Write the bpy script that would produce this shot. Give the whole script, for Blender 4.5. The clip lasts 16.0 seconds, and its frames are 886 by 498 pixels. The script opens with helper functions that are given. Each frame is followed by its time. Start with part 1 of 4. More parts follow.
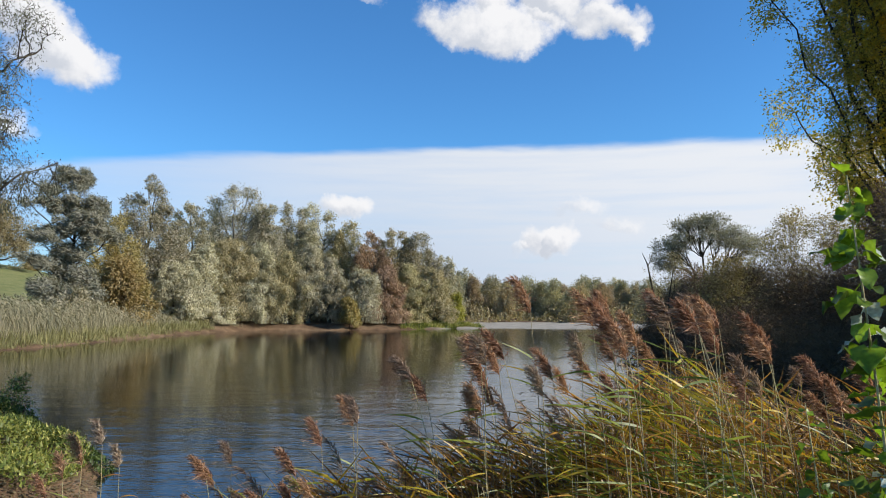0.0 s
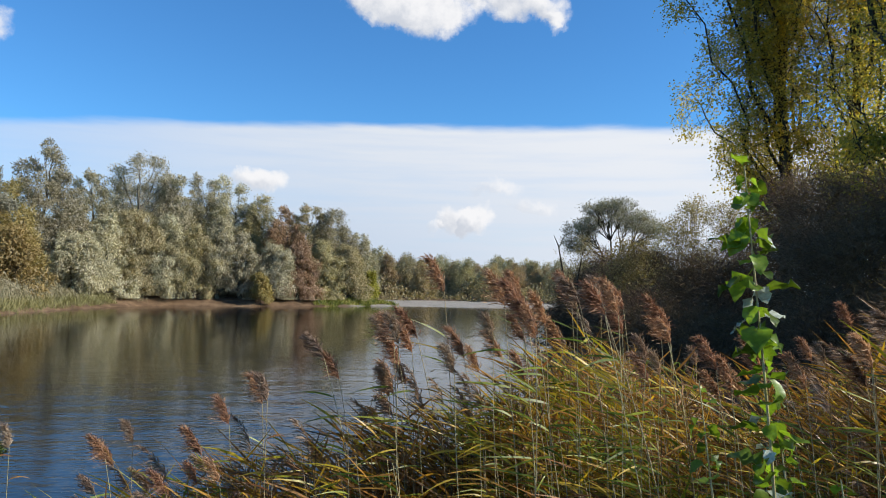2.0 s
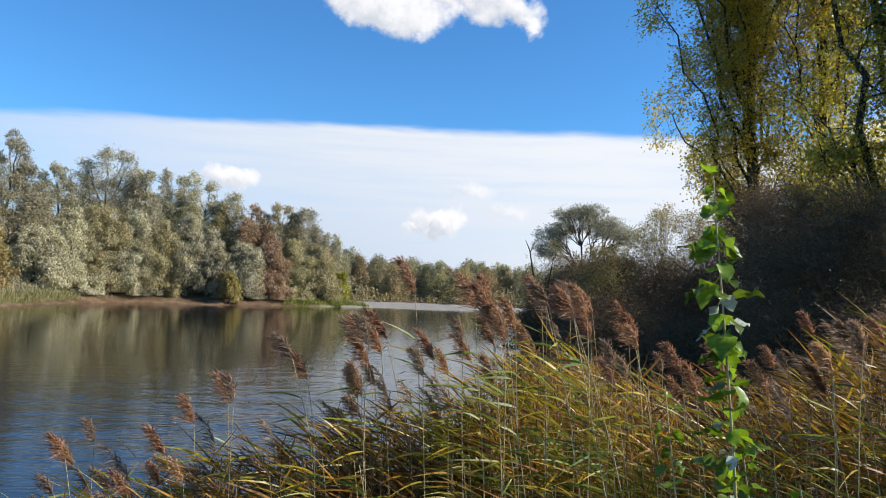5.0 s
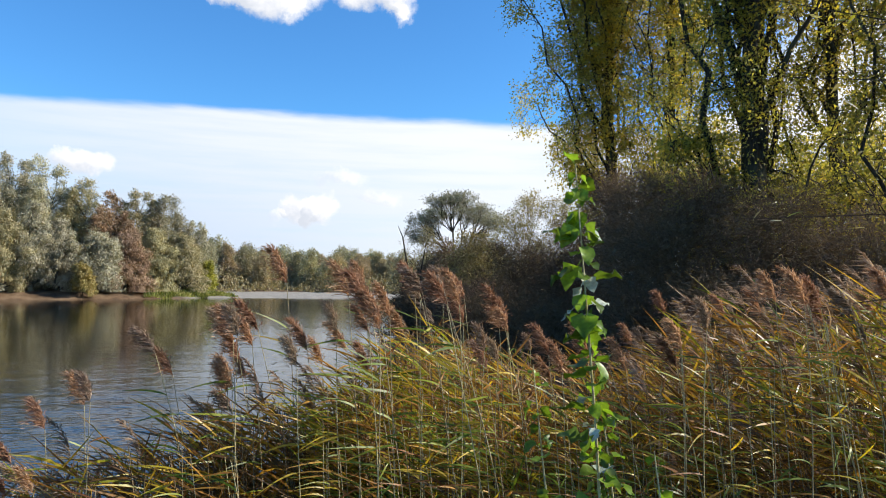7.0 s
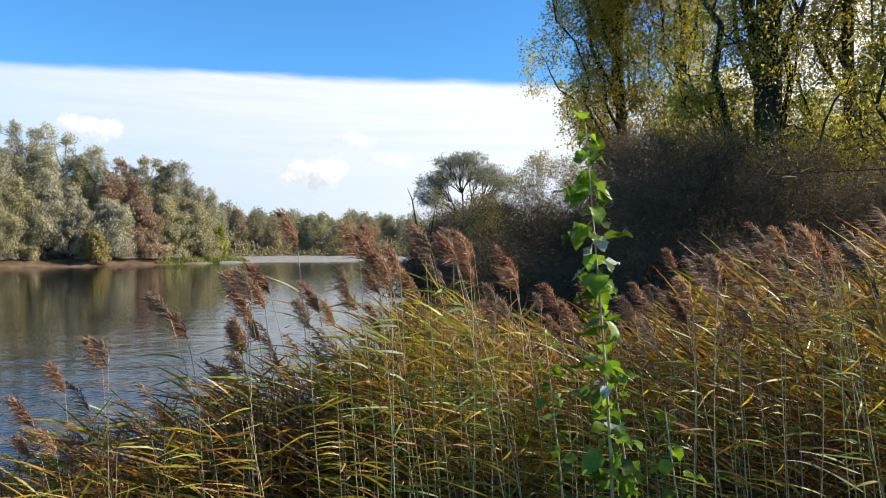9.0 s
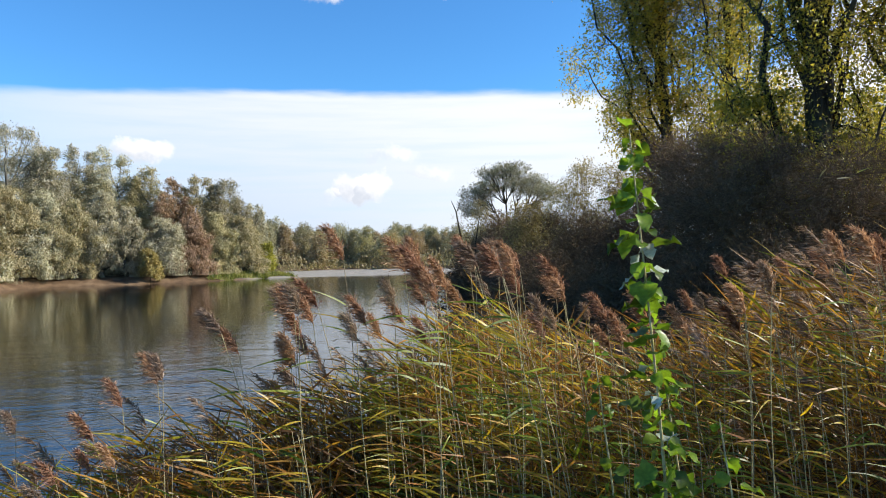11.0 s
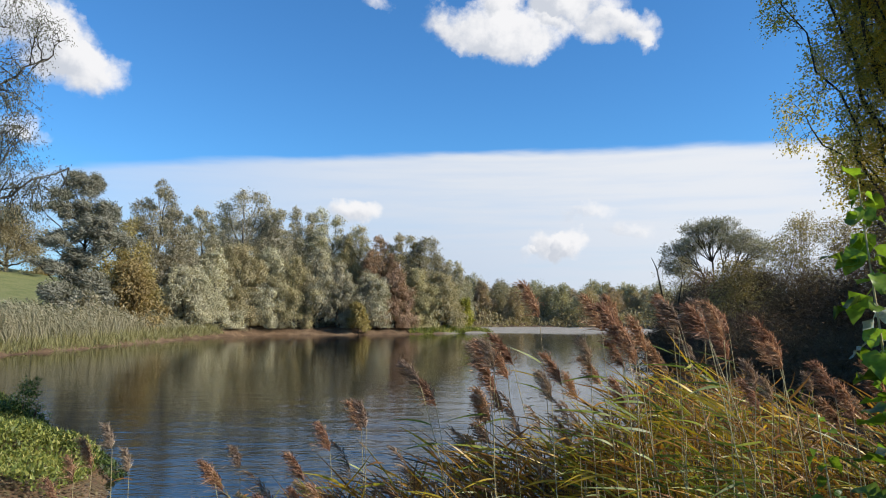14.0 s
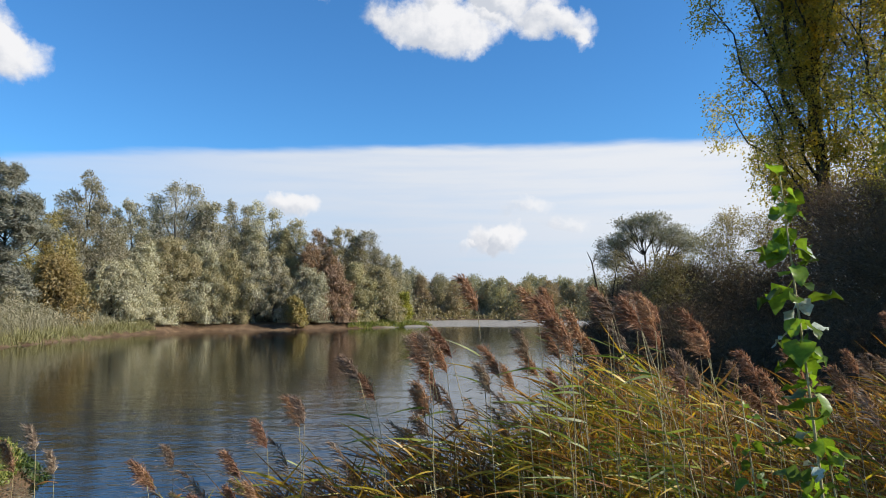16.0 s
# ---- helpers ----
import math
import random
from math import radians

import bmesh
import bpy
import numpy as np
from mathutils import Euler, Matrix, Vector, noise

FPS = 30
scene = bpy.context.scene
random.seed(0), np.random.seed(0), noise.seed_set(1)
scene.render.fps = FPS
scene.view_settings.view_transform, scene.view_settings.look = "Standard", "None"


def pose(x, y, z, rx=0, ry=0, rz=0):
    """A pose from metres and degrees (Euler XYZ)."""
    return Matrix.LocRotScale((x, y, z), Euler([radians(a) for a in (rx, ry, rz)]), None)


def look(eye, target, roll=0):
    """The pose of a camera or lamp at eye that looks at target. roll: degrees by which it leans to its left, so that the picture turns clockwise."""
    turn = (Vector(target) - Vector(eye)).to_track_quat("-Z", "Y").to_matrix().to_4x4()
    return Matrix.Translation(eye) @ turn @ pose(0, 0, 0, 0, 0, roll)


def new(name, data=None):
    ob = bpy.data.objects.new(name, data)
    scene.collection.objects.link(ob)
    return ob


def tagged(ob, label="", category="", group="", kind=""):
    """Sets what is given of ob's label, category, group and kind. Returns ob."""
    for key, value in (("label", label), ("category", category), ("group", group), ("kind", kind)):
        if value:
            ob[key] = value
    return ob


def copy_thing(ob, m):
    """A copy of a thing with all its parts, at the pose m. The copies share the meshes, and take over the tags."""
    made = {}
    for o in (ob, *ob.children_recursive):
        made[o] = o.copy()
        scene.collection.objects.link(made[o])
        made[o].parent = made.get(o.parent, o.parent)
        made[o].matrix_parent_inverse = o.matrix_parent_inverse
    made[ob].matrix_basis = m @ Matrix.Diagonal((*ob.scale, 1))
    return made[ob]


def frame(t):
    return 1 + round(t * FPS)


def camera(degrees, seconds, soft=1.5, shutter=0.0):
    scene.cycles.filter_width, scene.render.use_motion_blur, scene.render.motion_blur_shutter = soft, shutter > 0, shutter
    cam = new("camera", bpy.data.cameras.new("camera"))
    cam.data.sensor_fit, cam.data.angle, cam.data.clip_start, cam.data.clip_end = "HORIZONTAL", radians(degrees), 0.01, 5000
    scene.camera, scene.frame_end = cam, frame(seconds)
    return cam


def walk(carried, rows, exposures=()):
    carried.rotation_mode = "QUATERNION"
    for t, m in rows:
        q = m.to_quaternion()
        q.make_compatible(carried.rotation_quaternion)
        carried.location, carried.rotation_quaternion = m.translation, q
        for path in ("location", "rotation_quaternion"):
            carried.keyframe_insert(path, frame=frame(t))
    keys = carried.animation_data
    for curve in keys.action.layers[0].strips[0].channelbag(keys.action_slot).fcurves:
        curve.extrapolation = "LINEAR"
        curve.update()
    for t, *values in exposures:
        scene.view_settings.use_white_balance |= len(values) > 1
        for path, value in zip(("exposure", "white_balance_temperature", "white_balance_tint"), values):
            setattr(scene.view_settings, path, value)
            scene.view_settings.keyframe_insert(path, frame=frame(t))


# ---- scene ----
# The camera stands on the bank and turns; its eye is 2.3 m above the water.
EYE = 2.3
cam = camera(64.12, 16.0, soft=1.0)
PATH = [
    (0, 0, 0, 2.3, 94.98, -0.07, -0.08),
    (0.5, 0, 0, 2.3, 94.85, -0.52, -2.62),
    (1, 0, 0, 2.3, 93.87, -0.72, -4.28),
    (1.5, 0, 0, 2.3, 93.43, -1.02, -6.71),
    (2, 0, 0, 2.3, 93.27, -0.98, -6.99),
    (2.5, 0, 0, 2.3, 95.83, -0.76, -6.32),
    (3, 0, 0, 2.3, 97.75, -0.87, -6.06),
    (3.2, 0, 0, 2.3, 97.01, -0.95, -5.95),
    (5.3, 0, 0, 2.3, 93.39, -2.48, -11.18),
    (5.5, 0, 0, 2.3, 93.24, -2.35, -13.00),
    (6, 0, 0, 2.3, 92.91, -1.81, -16.31),
    (6.5, 0, 0, 2.3, 92.69, -1.18, -18.87),
    (7, 0, 0, 2.3, 92.69, -0.74, -19.54),
    (7.5, 0, 0, 2.3, 91.13, -0.57, -19.75),
    (8, 0, 0, 2.3, 89.84, -0.51, -19.70),
    (10.3, 0, 0, 2.3, 89.73, 1.09, -16.19),
    (10.5, 0, 0, 2.3, 90.21, 1.23, -15.75),
    (11, 0, 0, 2.3, 90.57, 1.32, -15.10),
    (11.5, 0, 0, 2.3, 90.21, 1.26, -11.95),
    (12, 0, 0, 2.3, 90.52, 1.12, -3.88),
    (12.5, 0, 0, 2.3, 93.39, 0.44, -0.38),
    (13, 0, 0, 2.3, 95.12, 0.04, -0.62),
    (13.5, 0, 0, 2.3, 95.22, -0.19, 0.11),
    (14, 0, 0, 2.3, 95.35, -0.11, 0.61),
    (14.5, 0, 0, 2.3, 95.55, 0.00, 0.80),
    (15, 0, 0, 2.3, 95.33, 0.15, 0.14),
    (15.5, 0, 0, 2.3, 95.03, 0.38, -2.35),
    (16, 0, 0, 2.3, 94.84, 0.33, -4.30),
]
walk(cam, [(r[0], pose(*r[1:])) for r in PATH], exposures=[(0.0, 0.58), (3.2, 0.6), (5.3, 0.72), (8.2, 0.88), (10.3, 0.88), (11.5, 0.8), (12.5, 0.62), (16.0, 0.56)])

# ---- world, sun and clouds ----
SUN_AZ, SUN_EL = 104.0, 30.0


def heading(az, el):
    a, e = radians(az), radians(el)
    return Vector((math.sin(a) * math.cos(e), math.cos(a) * math.cos(e), math.sin(e)))


class Net:
    """Short ways to add nodes to a tree."""

    def __init__(self, tree):
        self.t = tree
        tree.nodes.clear()

    def n(self, kind):
        return self.t.nodes.new(kind)

    def put(self, sock, value):
        if isinstance(value, bpy.types.NodeSocket):
            self.t.links.new(value, sock)
        else:
            sock.default_value = value

    def m(self, op, a, b=0.0, c=0.0, clamp=False):
        node = self.n("ShaderNodeMath")
        node.operation, node.use_clamp = op, clamp
        for i, v in enumerate((a, b, c)):
            self.put(node.inputs[i], v)
        return node.outputs[0]

    def v(self, op, a, b=(0, 0, 0), scale=None):
        node = self.n("ShaderNodeVectorMath")
        node.operation = op
        self.put(node.inputs[0], a)
        self.put(node.inputs[1], b)
        if scale is not None:
            self.put(node.inputs["Scale"], scale)
        return node.outputs["Value"] if op in ("DOT_PRODUCT", "LENGTH") else node.outputs["Vector"]

    def noise(self, vec, scale, detail=4.0, rough=0.55):
        node = self.n("ShaderNodeTexNoise")
        if vec is not None:
            self.put(node.inputs["Vector"], vec)
        node.inputs["Scale"].default_value = scale
        node.inputs["Detail"].default_value = detail
        node.inputs["Roughness"].default_value = rough
        return node.outputs["Fac"], node.outputs["Color"]

    def step(self, x, lo, hi, a=0.0, b=1.0):
        node = self.n("ShaderNodeMapRange")
        node.interpolation_type = "SMOOTHSTEP"
        for i, v in enumerate((x, lo, hi, a, b)):
            self.put(node.inputs[i], v)
        return node.outputs[0]

    def mix(self, fac, a, b, blend="MIX"):
        node = self.n("ShaderNodeMix")
        node.data_type, node.blend_type = "RGBA", blend
        self.put(node.inputs[0], fac)
        self.put(node.inputs[6], a)
        self.put(node.inputs[7], b)
        return node.outputs[2]

    def ramp(self, fac, stops):
        node = self.n("ShaderNodeValToRGB")
        self.put(node.inputs[0], fac)
        el = node.color_ramp.elements
        while len(el) < len(stops):
            el.new(0.5)
        for e, (p, c) in zip(el, stops):
            e.position, e.color = p, (*c, 1)
        return node.outputs[0]


world = bpy.data.worlds.new("world")
scene.world = world
world.use_nodes = True
W = Net(world.node_tree)
sky = W.n("ShaderNodeTexSky")
sky.sky_type, sky.sun_disc = "NISHITA", False
sky.sun_elevation, sky.sun_rotation = radians(SUN_EL), radians(SUN_AZ)
sky.altitude, sky.air_density, sky.dust_density, sky.ozone_density = 0.0, 1.0, 0.3, 3.0
SKY = 0.092
way = W.n("ShaderNodeTexCoord").outputs["Generated"]
fine = W.v("SUBTRACT", W.noise(way, 9.0, 6.0, 0.6)[1], (0.5, 0.5, 0.5))
bent = W.v("ADD", way, W.v("SCALE", fine, scale=0.10))

# the straight-edged sheet of high cloud
up = W.n("ShaderNodeSeparateXYZ")
W.put(up.inputs[0], way)
edge_dir = (math.sin(radians(8)), math.cos(radians(8)), 0)
wide = W.v("DOT_PRODUCT", way, edge_dir)
ripple = W.m("MULTIPLY_ADD", W.noise(W.v("MULTIPLY", way, (5, 5, 30)), 1.6, 4.0)[0], 0.016, -0.008)
rise = W.m("ADD", W.m("MULTIPLY_ADD", wide, -0.2345, up.outputs[2]), ripple)
sheet = W.step(rise, 0.006, -0.010)
streak = W.noise(W.v("MULTIPLY", way, (3, 3, 40)), 1.5, 5.0)[0]
side = W.v("DOT_PRODUCT", way, (1, 0, 0))
thick = W.m("MULTIPLY", W.step(side, -0.60, 0.05, 0.45, 0.97), W.step(streak, 0.25, 0.6, 0.86, 1.0))
sheet = W.m("MULTIPLY", sheet, thick)
low = W.step(up.outputs[2], 0.02, 0.24)
white = W.mix(low, (0.60, 0.70, 0.86, 1), (0.83, 0.87, 0.93, 1))
white = W.mix(W.step(side, -0.1, 0.45, 0.0, 0.6), white, (0.96, 0.97, 1.0, 1))

# cumulus: soft lumps at their bearing, height, half width and half height (degrees)
LUMPS = [(8.2, 5.9, 1.7, 1.1, 1), (9.8, 5.6, 1.3, 1.1, 1), (6.1, 5.5, 0.8, 0.5, 0), (11.2, 7.9, 1.9, 0.6, 0),
         (14.2, 6.8, 2.0, 0.5, 0), (-7.2, 8.3, 1.9, 0.9, 1), (-30.5, 18.9, 2.6, 1.9, 1), (-28.3, 17.4, 2.5, 1.8, 1),
         (-33.5, 20.5, 3.0, 2.0, 1), (-6.2, 23.8, 1.1, 0.6, 0), (1.5, 23.0, 3.6, 1.5, 1), (5.8, 21.8, 3.4, 1.4, 1),
         (4.5, 25.2, 2.0, 1.6, 1), (10.5, 23.6, 3.0, 1.5, 1), (13.8, 21.8, 2.6, 1.1, 1), (11.8, 26.4, 2.6, 1.2, 1),
         (-31.6, 12.9, 1.6, 0.8, 0), (50, 13, 9, 6, 1), (62, 18, 10, 8, 1), (43, 9, 6, 4, 1), (8.2, 24.6, 2.2, 1.3, 1), (15.0, 20.9, 1.2, 0.7, 0)]
total = None
glow = None
for az, el, a, b, full in LUMPS:
    c = heading(az, el)
    r = Vector((math.cos(radians(az)), -math.sin(radians(az)), 0))
    u = r.cross(c).normalized()
    o = W.v("SUBTRACT", bent, tuple(c))
    p = W.m("MULTIPLY", W.v("DOT_PRODUCT", o, tuple(r)), 1 / radians(a))
    q = W.m("MULTIPLY", W.v("DOT_PRODUCT", o, tuple(u)), 1 / radians(b))
    s = W.m("SUBTRACT", 1.7, W.m("MULTIPLY_ADD", p, p, W.m("MULTIPLY", q, q)))
    s = W.m("MULTIPLY", s, 1.0 if full else 0.5)
    lit = W.m("MULTIPLY_ADD", p, 0.35, W.m("MULTIPLY", q, 0.35))
    s = W.m("MAXIMUM", s, 0.0)
    total = s if total is None else W.m("ADD", total, s)
    lit = W.m("MULTIPLY", lit, W.step(s, 0.0, 0.6))
    glow = lit if glow is None else W.m("ADD", glow, lit)
ragged = W.m("MULTIPLY_ADD", W.noise(way, 26.0, 7.0, 0.62)[0], 2.2, -1.1)
puff = W.step(W.m("ADD", total, W.m("MULTIPLY", ragged, W.step(total, 0.0, 0.3))), 0.12, 1.5)
puff_col = W.mix(W.step(W.m("ADD", glow, W.m("MULTIPLY", ragged, 0.7)), -0.55, 0.25), (0.66, 0.70, 0.78, 1), (0.98, 0.98, 1.0, 1))

blue = W.mix(1.0, sky.outputs[0], (0.47, 0.95, 1.32, 1), "MULTIPLY")
blue = W.v("SCALE", blue, scale=SKY)
CLOUD = 0.63
colour = W.mix(sheet, blue, W.v("SCALE", white, scale=CLOUD))
colour = W.mix(puff, colour, W.v("SCALE", puff_col, scale=CLOUD))
bg = W.n("ShaderNodeBackground")
W.put(bg.inputs[0], colour)
bg.inputs[1].default_value = 1.0
W.put(W.n("ShaderNodeOutputWorld").inputs[0], bg.outputs[0])

lamp = bpy.data.lights.new("sun", "SUN")
lamp.energy, lamp.angle, lamp.color = 5.0, radians(0.53), (1.0, 0.93, 0.80)
sun = new("sun", lamp)
sun.matrix_world = look(heading(SUN_AZ, SUN_EL) * 100, (0, 0, 0))


# ---- materials ----
def material(name):
    mat = bpy.data.materials.new(name)
    mat.use_nodes = True
    return mat, Net(mat.node_tree)


def finish(k, shader):
    k.put(k.n("ShaderNodeOutputMaterial").inputs[0], shader)


def principled(k, colour, rough, spec=0.5, normal=None):
    b = k.n("ShaderNodeBsdfPrincipled")
    k.put(b.inputs["Base Color"], colour)
    k.put(b.inputs["Roughness"], rough)
    k.put(b.inputs["Specular IOR Level"], spec)
    if normal is not None:
        k.put(b.inputs["Normal"], normal)
    return b.outputs[0]


def bump(k, height, strength, distance):
    b = k.n("ShaderNodeBump")
    b.inputs["Strength"].default_value = strength
    b.inputs["Distance"].default_value = distance
    k.put(b.inputs["Height"], height)
    return b.outputs[0]


def leaf_mat(name, stops, thin=0.35, rough=0.5, patch=0.4, spec=0.35, tone=None, per_object=False):
    """Leaves: colour varies leaf by leaf and in patches over the crown; light shines through."""
    mat, k = material(name)
    info = k.n("ShaderNodeObjectInfo").outputs["Random"]
    rnd = info if per_object else k.n("ShaderNodeNewGeometry").outputs["Random Per Island"]
    pos = k.n("ShaderNodeTexCoord").outputs["Object"]
    big = k.noise(pos, patch, 3.0)[0]
    fac = k.m("ADD", k.m("MULTIPLY", rnd, 0.55), k.m("MULTIPLY_ADD", big, 1.3, -0.42), clamp=True)
    col = k.ramp(fac, stops)
    hsv = k.n("ShaderNodeHueSaturation")
    k.put(hsv.inputs["Color"], col)
    k.put(hsv.inputs["Value"], k.m("MULTIPLY_ADD", info, 0.3, 0.85))
    k.put(hsv.inputs["Hue"], k.m("MULTIPLY_ADD", info, 0.02, 0.49))
    col = hsv.outputs[0]
    grain = k.noise(pos, 60.0, 2.0)[0]
    col = k.mix(1.0, col, k.ramp(grain, [(0.3, (0.75, 0.75, 0.75)), (0.7, (1.15, 1.15, 1.15))]), "MULTIPLY")
    tr = k.n("ShaderNodeBsdfTranslucent")
    k.put(tr.inputs[0], k.mix(1.0, col, (*(tone or (1.25, 1.2, 0.6)), 1), "MULTIPLY"))
    mx = k.n("ShaderNodeMixShader")
    mx.inputs[0].default_value = thin
    k.put(mx.inputs[1], principled(k, col, rough, spec))
    k.put(mx.inputs[2], tr.outputs[0])
    finish(k, mx.outputs[0])
    return mat


def bark_mat(name, dark, light, scale=6.0):
    mat, k = material(name)
    pos = k.n("ShaderNodeTexCoord").outputs["Object"]
    furrow = k.noise(k.v("MULTIPLY", pos, (4, 4, 0.7)), scale, 5.0, 0.65)[0]
    stain = k.noise(pos, 0.9, 3.0)[0]
    col = k.ramp(furrow, [(0.35, dark), (0.7, light)])
    col = k.mix(k.step(stain, 0.45, 0.7, 0, 0.5), col, (0.10, 0.11, 0.06, 1))
    finish(k, principled(k, col, 0.9, 0.2, bump(k, furrow, 0.8, 0.03)))
    return mat


SILVER = leaf_mat("willow_leaf_silver", [(0.1, (0.200, 0.182, 0.125)), (0.45, (0.340, 0.312, 0.220)), (0.9, (0.570, 0.520, 0.405))], 0.38, 0.5)
GREYGREEN = leaf_mat("willow_leaf_grey_green", [(0.1, (0.190, 0.178, 0.120)), (0.5, (0.310, 0.286, 0.202)), (0.9, (0.510, 0.462, 0.352))], 0.38, 0.5)
OLIVE = leaf_mat("leaf_olive", [(0.1, (0.215, 0.195, 0.105)), (0.5, (0.350, 0.305, 0.175)), (0.9, (0.520, 0.440, 0.270))], 0.38)
RUSSET = leaf_mat("leaf_russet", [(0.1, (0.23, 0.147, 0.095)), (0.5, (0.322, 0.21, 0.135)), (0.9, (0.414, 0.294, 0.2))], 0.35)
GOLD = leaf_mat("leaf_golden", [(0.1, (0.20, 0.15, 0.06)), (0.5, (0.31, 0.24, 0.095)), (0.9, (0.42, 0.34, 0.15))], 0.4)
LEMON = leaf_mat("leaf_yellow_green", [(0.1, (0.14, 0.14, 0.02)), (0.5, (0.30, 0.29, 0.04)), (0.9, (0.42, 0.38, 0.07))], 0.35)
TAN = leaf_mat("leaf_tan", [(0.1, (0.12, 0.09, 0.05)), (0.5, (0.22, 0.17, 0.09)), (0.9, (0.30, 0.25, 0.15))], 0.3)
POPLAR = leaf_mat("poplar_leaf", [(0.1, (0.145, 0.145, 0.045)), (0.45, (0.265, 0.245, 0.062)), (0.72, (0.430, 0.345, 0.066)), (0.95, (0.58, 0.39, 0.06))], 0.62, 0.4, 0.35, 0.4, (1.3, 1.25, 0.6))
POPLAR_Y = leaf_mat("poplar_leaf_turning", [(0.1, (0.205, 0.185, 0.055)), (0.45, (0.360, 0.310, 0.072)), (0.72, (0.540, 0.410, 0.072)), (0.95, (0.70, 0.46, 0.065))], 0.62, 0.4, 0.35, 0.4, (1.3, 1.25, 0.6))
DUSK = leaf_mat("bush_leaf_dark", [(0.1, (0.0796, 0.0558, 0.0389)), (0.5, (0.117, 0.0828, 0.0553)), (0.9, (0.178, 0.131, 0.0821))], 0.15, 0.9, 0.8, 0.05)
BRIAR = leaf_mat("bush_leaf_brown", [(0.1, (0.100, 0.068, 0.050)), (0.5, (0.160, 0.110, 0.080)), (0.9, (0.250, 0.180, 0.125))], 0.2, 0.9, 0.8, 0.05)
THORN = leaf_mat("bush_leaf_amber", [(0.1, (0.157, 0.124, 0.0619)), (0.5, (0.28, 0.223, 0.107)), (0.9, (0.429, 0.347, 0.173))], 0.4, 0.6)
FARLEAF = leaf_mat("far_leaf", [(0.1, (0.225, 0.215, 0.150)), (0.5, (0.350, 0.325, 0.225)), (0.9, (0.480, 0.430, 0.310))], 0.4, 0.6, 0.15)
FARLEAF_B = leaf_mat("far_leaf_brown", [(0.1, (0.270, 0.215, 0.145)), (0.5, (0.395, 0.315, 0.210)), (0.9, (0.500, 0.400, 0.280))], 0.4, 0.6, 0.15)
REED_G = leaf_mat("reed_leaf_green", [(0.1, (0.0645, 0.104, 0.0144)), (0.5, (0.153, 0.207, 0.0216)), (0.9, (0.307, 0.306, 0.0324))], 0.5, 0.4, 2.0, 0.35, None, True)
REED_Y = leaf_mat("reed_leaf_yellow", [(0.1, (0.272, 0.232, 0.024)), (0.5, (0.432, 0.312, 0.028)), (0.9, (0.528, 0.328, 0.032))], 0.5, 0.4, 2.0, 0.35, None, True)
REED_O = leaf_mat("reed_leaf_rust", [(0.1, (0.187, 0.0795, 0.0255)), (0.5, (0.355, 0.159, 0.034)), (0.9, (0.514, 0.262, 0.051))], 0.4, 0.5, 2.0, 0.3, None, True)
BED_G = leaf_mat("bed_leaf", [(0.05, (0.042, 0.058, 0.011)), (0.20, (0.130, 0.168, 0.021)), (0.31, (0.300, 0.280, 0.028)), (0.41, (0.440, 0.245, 0.028)), (0.53, (0.300, 0.125, 0.026)), (0.68, (0.175, 0.082, 0.030)), (0.95, (0.070, 0.038, 0.018))], 0.45, 0.4, 0.9)
# brown of dead leaves, deepened to stand for the shade low in the bed
BED_D = leaf_mat("bed_leaf_dead", [(0.1, (0.050, 0.032, 0.018)), (0.5, (0.120, 0.070, 0.032)), (0.9, (0.260, 0.160, 0.070))], 0.25, 0.7, 1.2, 0.15)
WILLOW_D = leaf_mat("willow_leaf_slate", [(0.1, (0.135, 0.138, 0.100)), (0.5, (0.225, 0.220, 0.168)), (0.9, (0.370, 0.350, 0.280))], 0.3, 0.5)
# darker copy of the reed stem: shade inside the bed put into its colour
BED_STEM_SHADED = leaf_mat("bed_stem_shaded", [(0.1, (0.09, 0.06, 0.03)), (0.5, (0.18, 0.13, 0.065)), (0.9, (0.33, 0.25, 0.13))], 0.1, 0.6, 3.0, 0.15)
STEM = leaf_mat("reed_stem", [(0.1, (0.20, 0.15, 0.07)), (0.5, (0.38, 0.31, 0.16)), (0.9, (0.55, 0.46, 0.27))], 0.1, 0.45, 3.0)
PLUME = leaf_mat("reed_plume", [(0.1, (0.115, 0.080, 0.056)), (0.5, (0.265, 0.195, 0.140)), (0.9, (0.510, 0.410, 0.310))], 0.4, 0.7, 2.5, 0.15, (1.2, 1.0, 0.8))
PLUME_R = leaf_mat("reed_plume_russet", [(0.1, (0.140, 0.072, 0.044)), (0.5, (0.310, 0.175, 0.105)), (0.9, (0.530, 0.350, 0.225))], 0.4, 0.7, 2.5, 0.15, (1.2, 1.0, 0.8))
ABELE = leaf_mat("white_poplar_leaf", [(0.1, (0.08, 0.13, 0.02)), (0.5, (0.15, 0.23, 0.03)), (0.9, (0.28, 0.36, 0.05))], 0.5, 0.35, 3.0, 0.3, (1.3, 1.35, 0.45), True)
ABELE_W = leaf_mat("white_poplar_leaf_felt", [(0.1, (0.30, 0.34, 0.27)), (0.9, (0.52, 0.55, 0.46))], 0.2, 0.8, 3.0, 0.2, (1.0, 1.0, 0.9), True)
HERB = leaf_mat("herb_leaf", [(0.08, (0.06, 0.085, 0.022)), (0.4, (0.14, 0.165, 0.036)), (0.7, (0.27, 0.26, 0.065)), (0.95, (0.40, 0.34, 0.14))], 0.35, 0.5, 0.6)
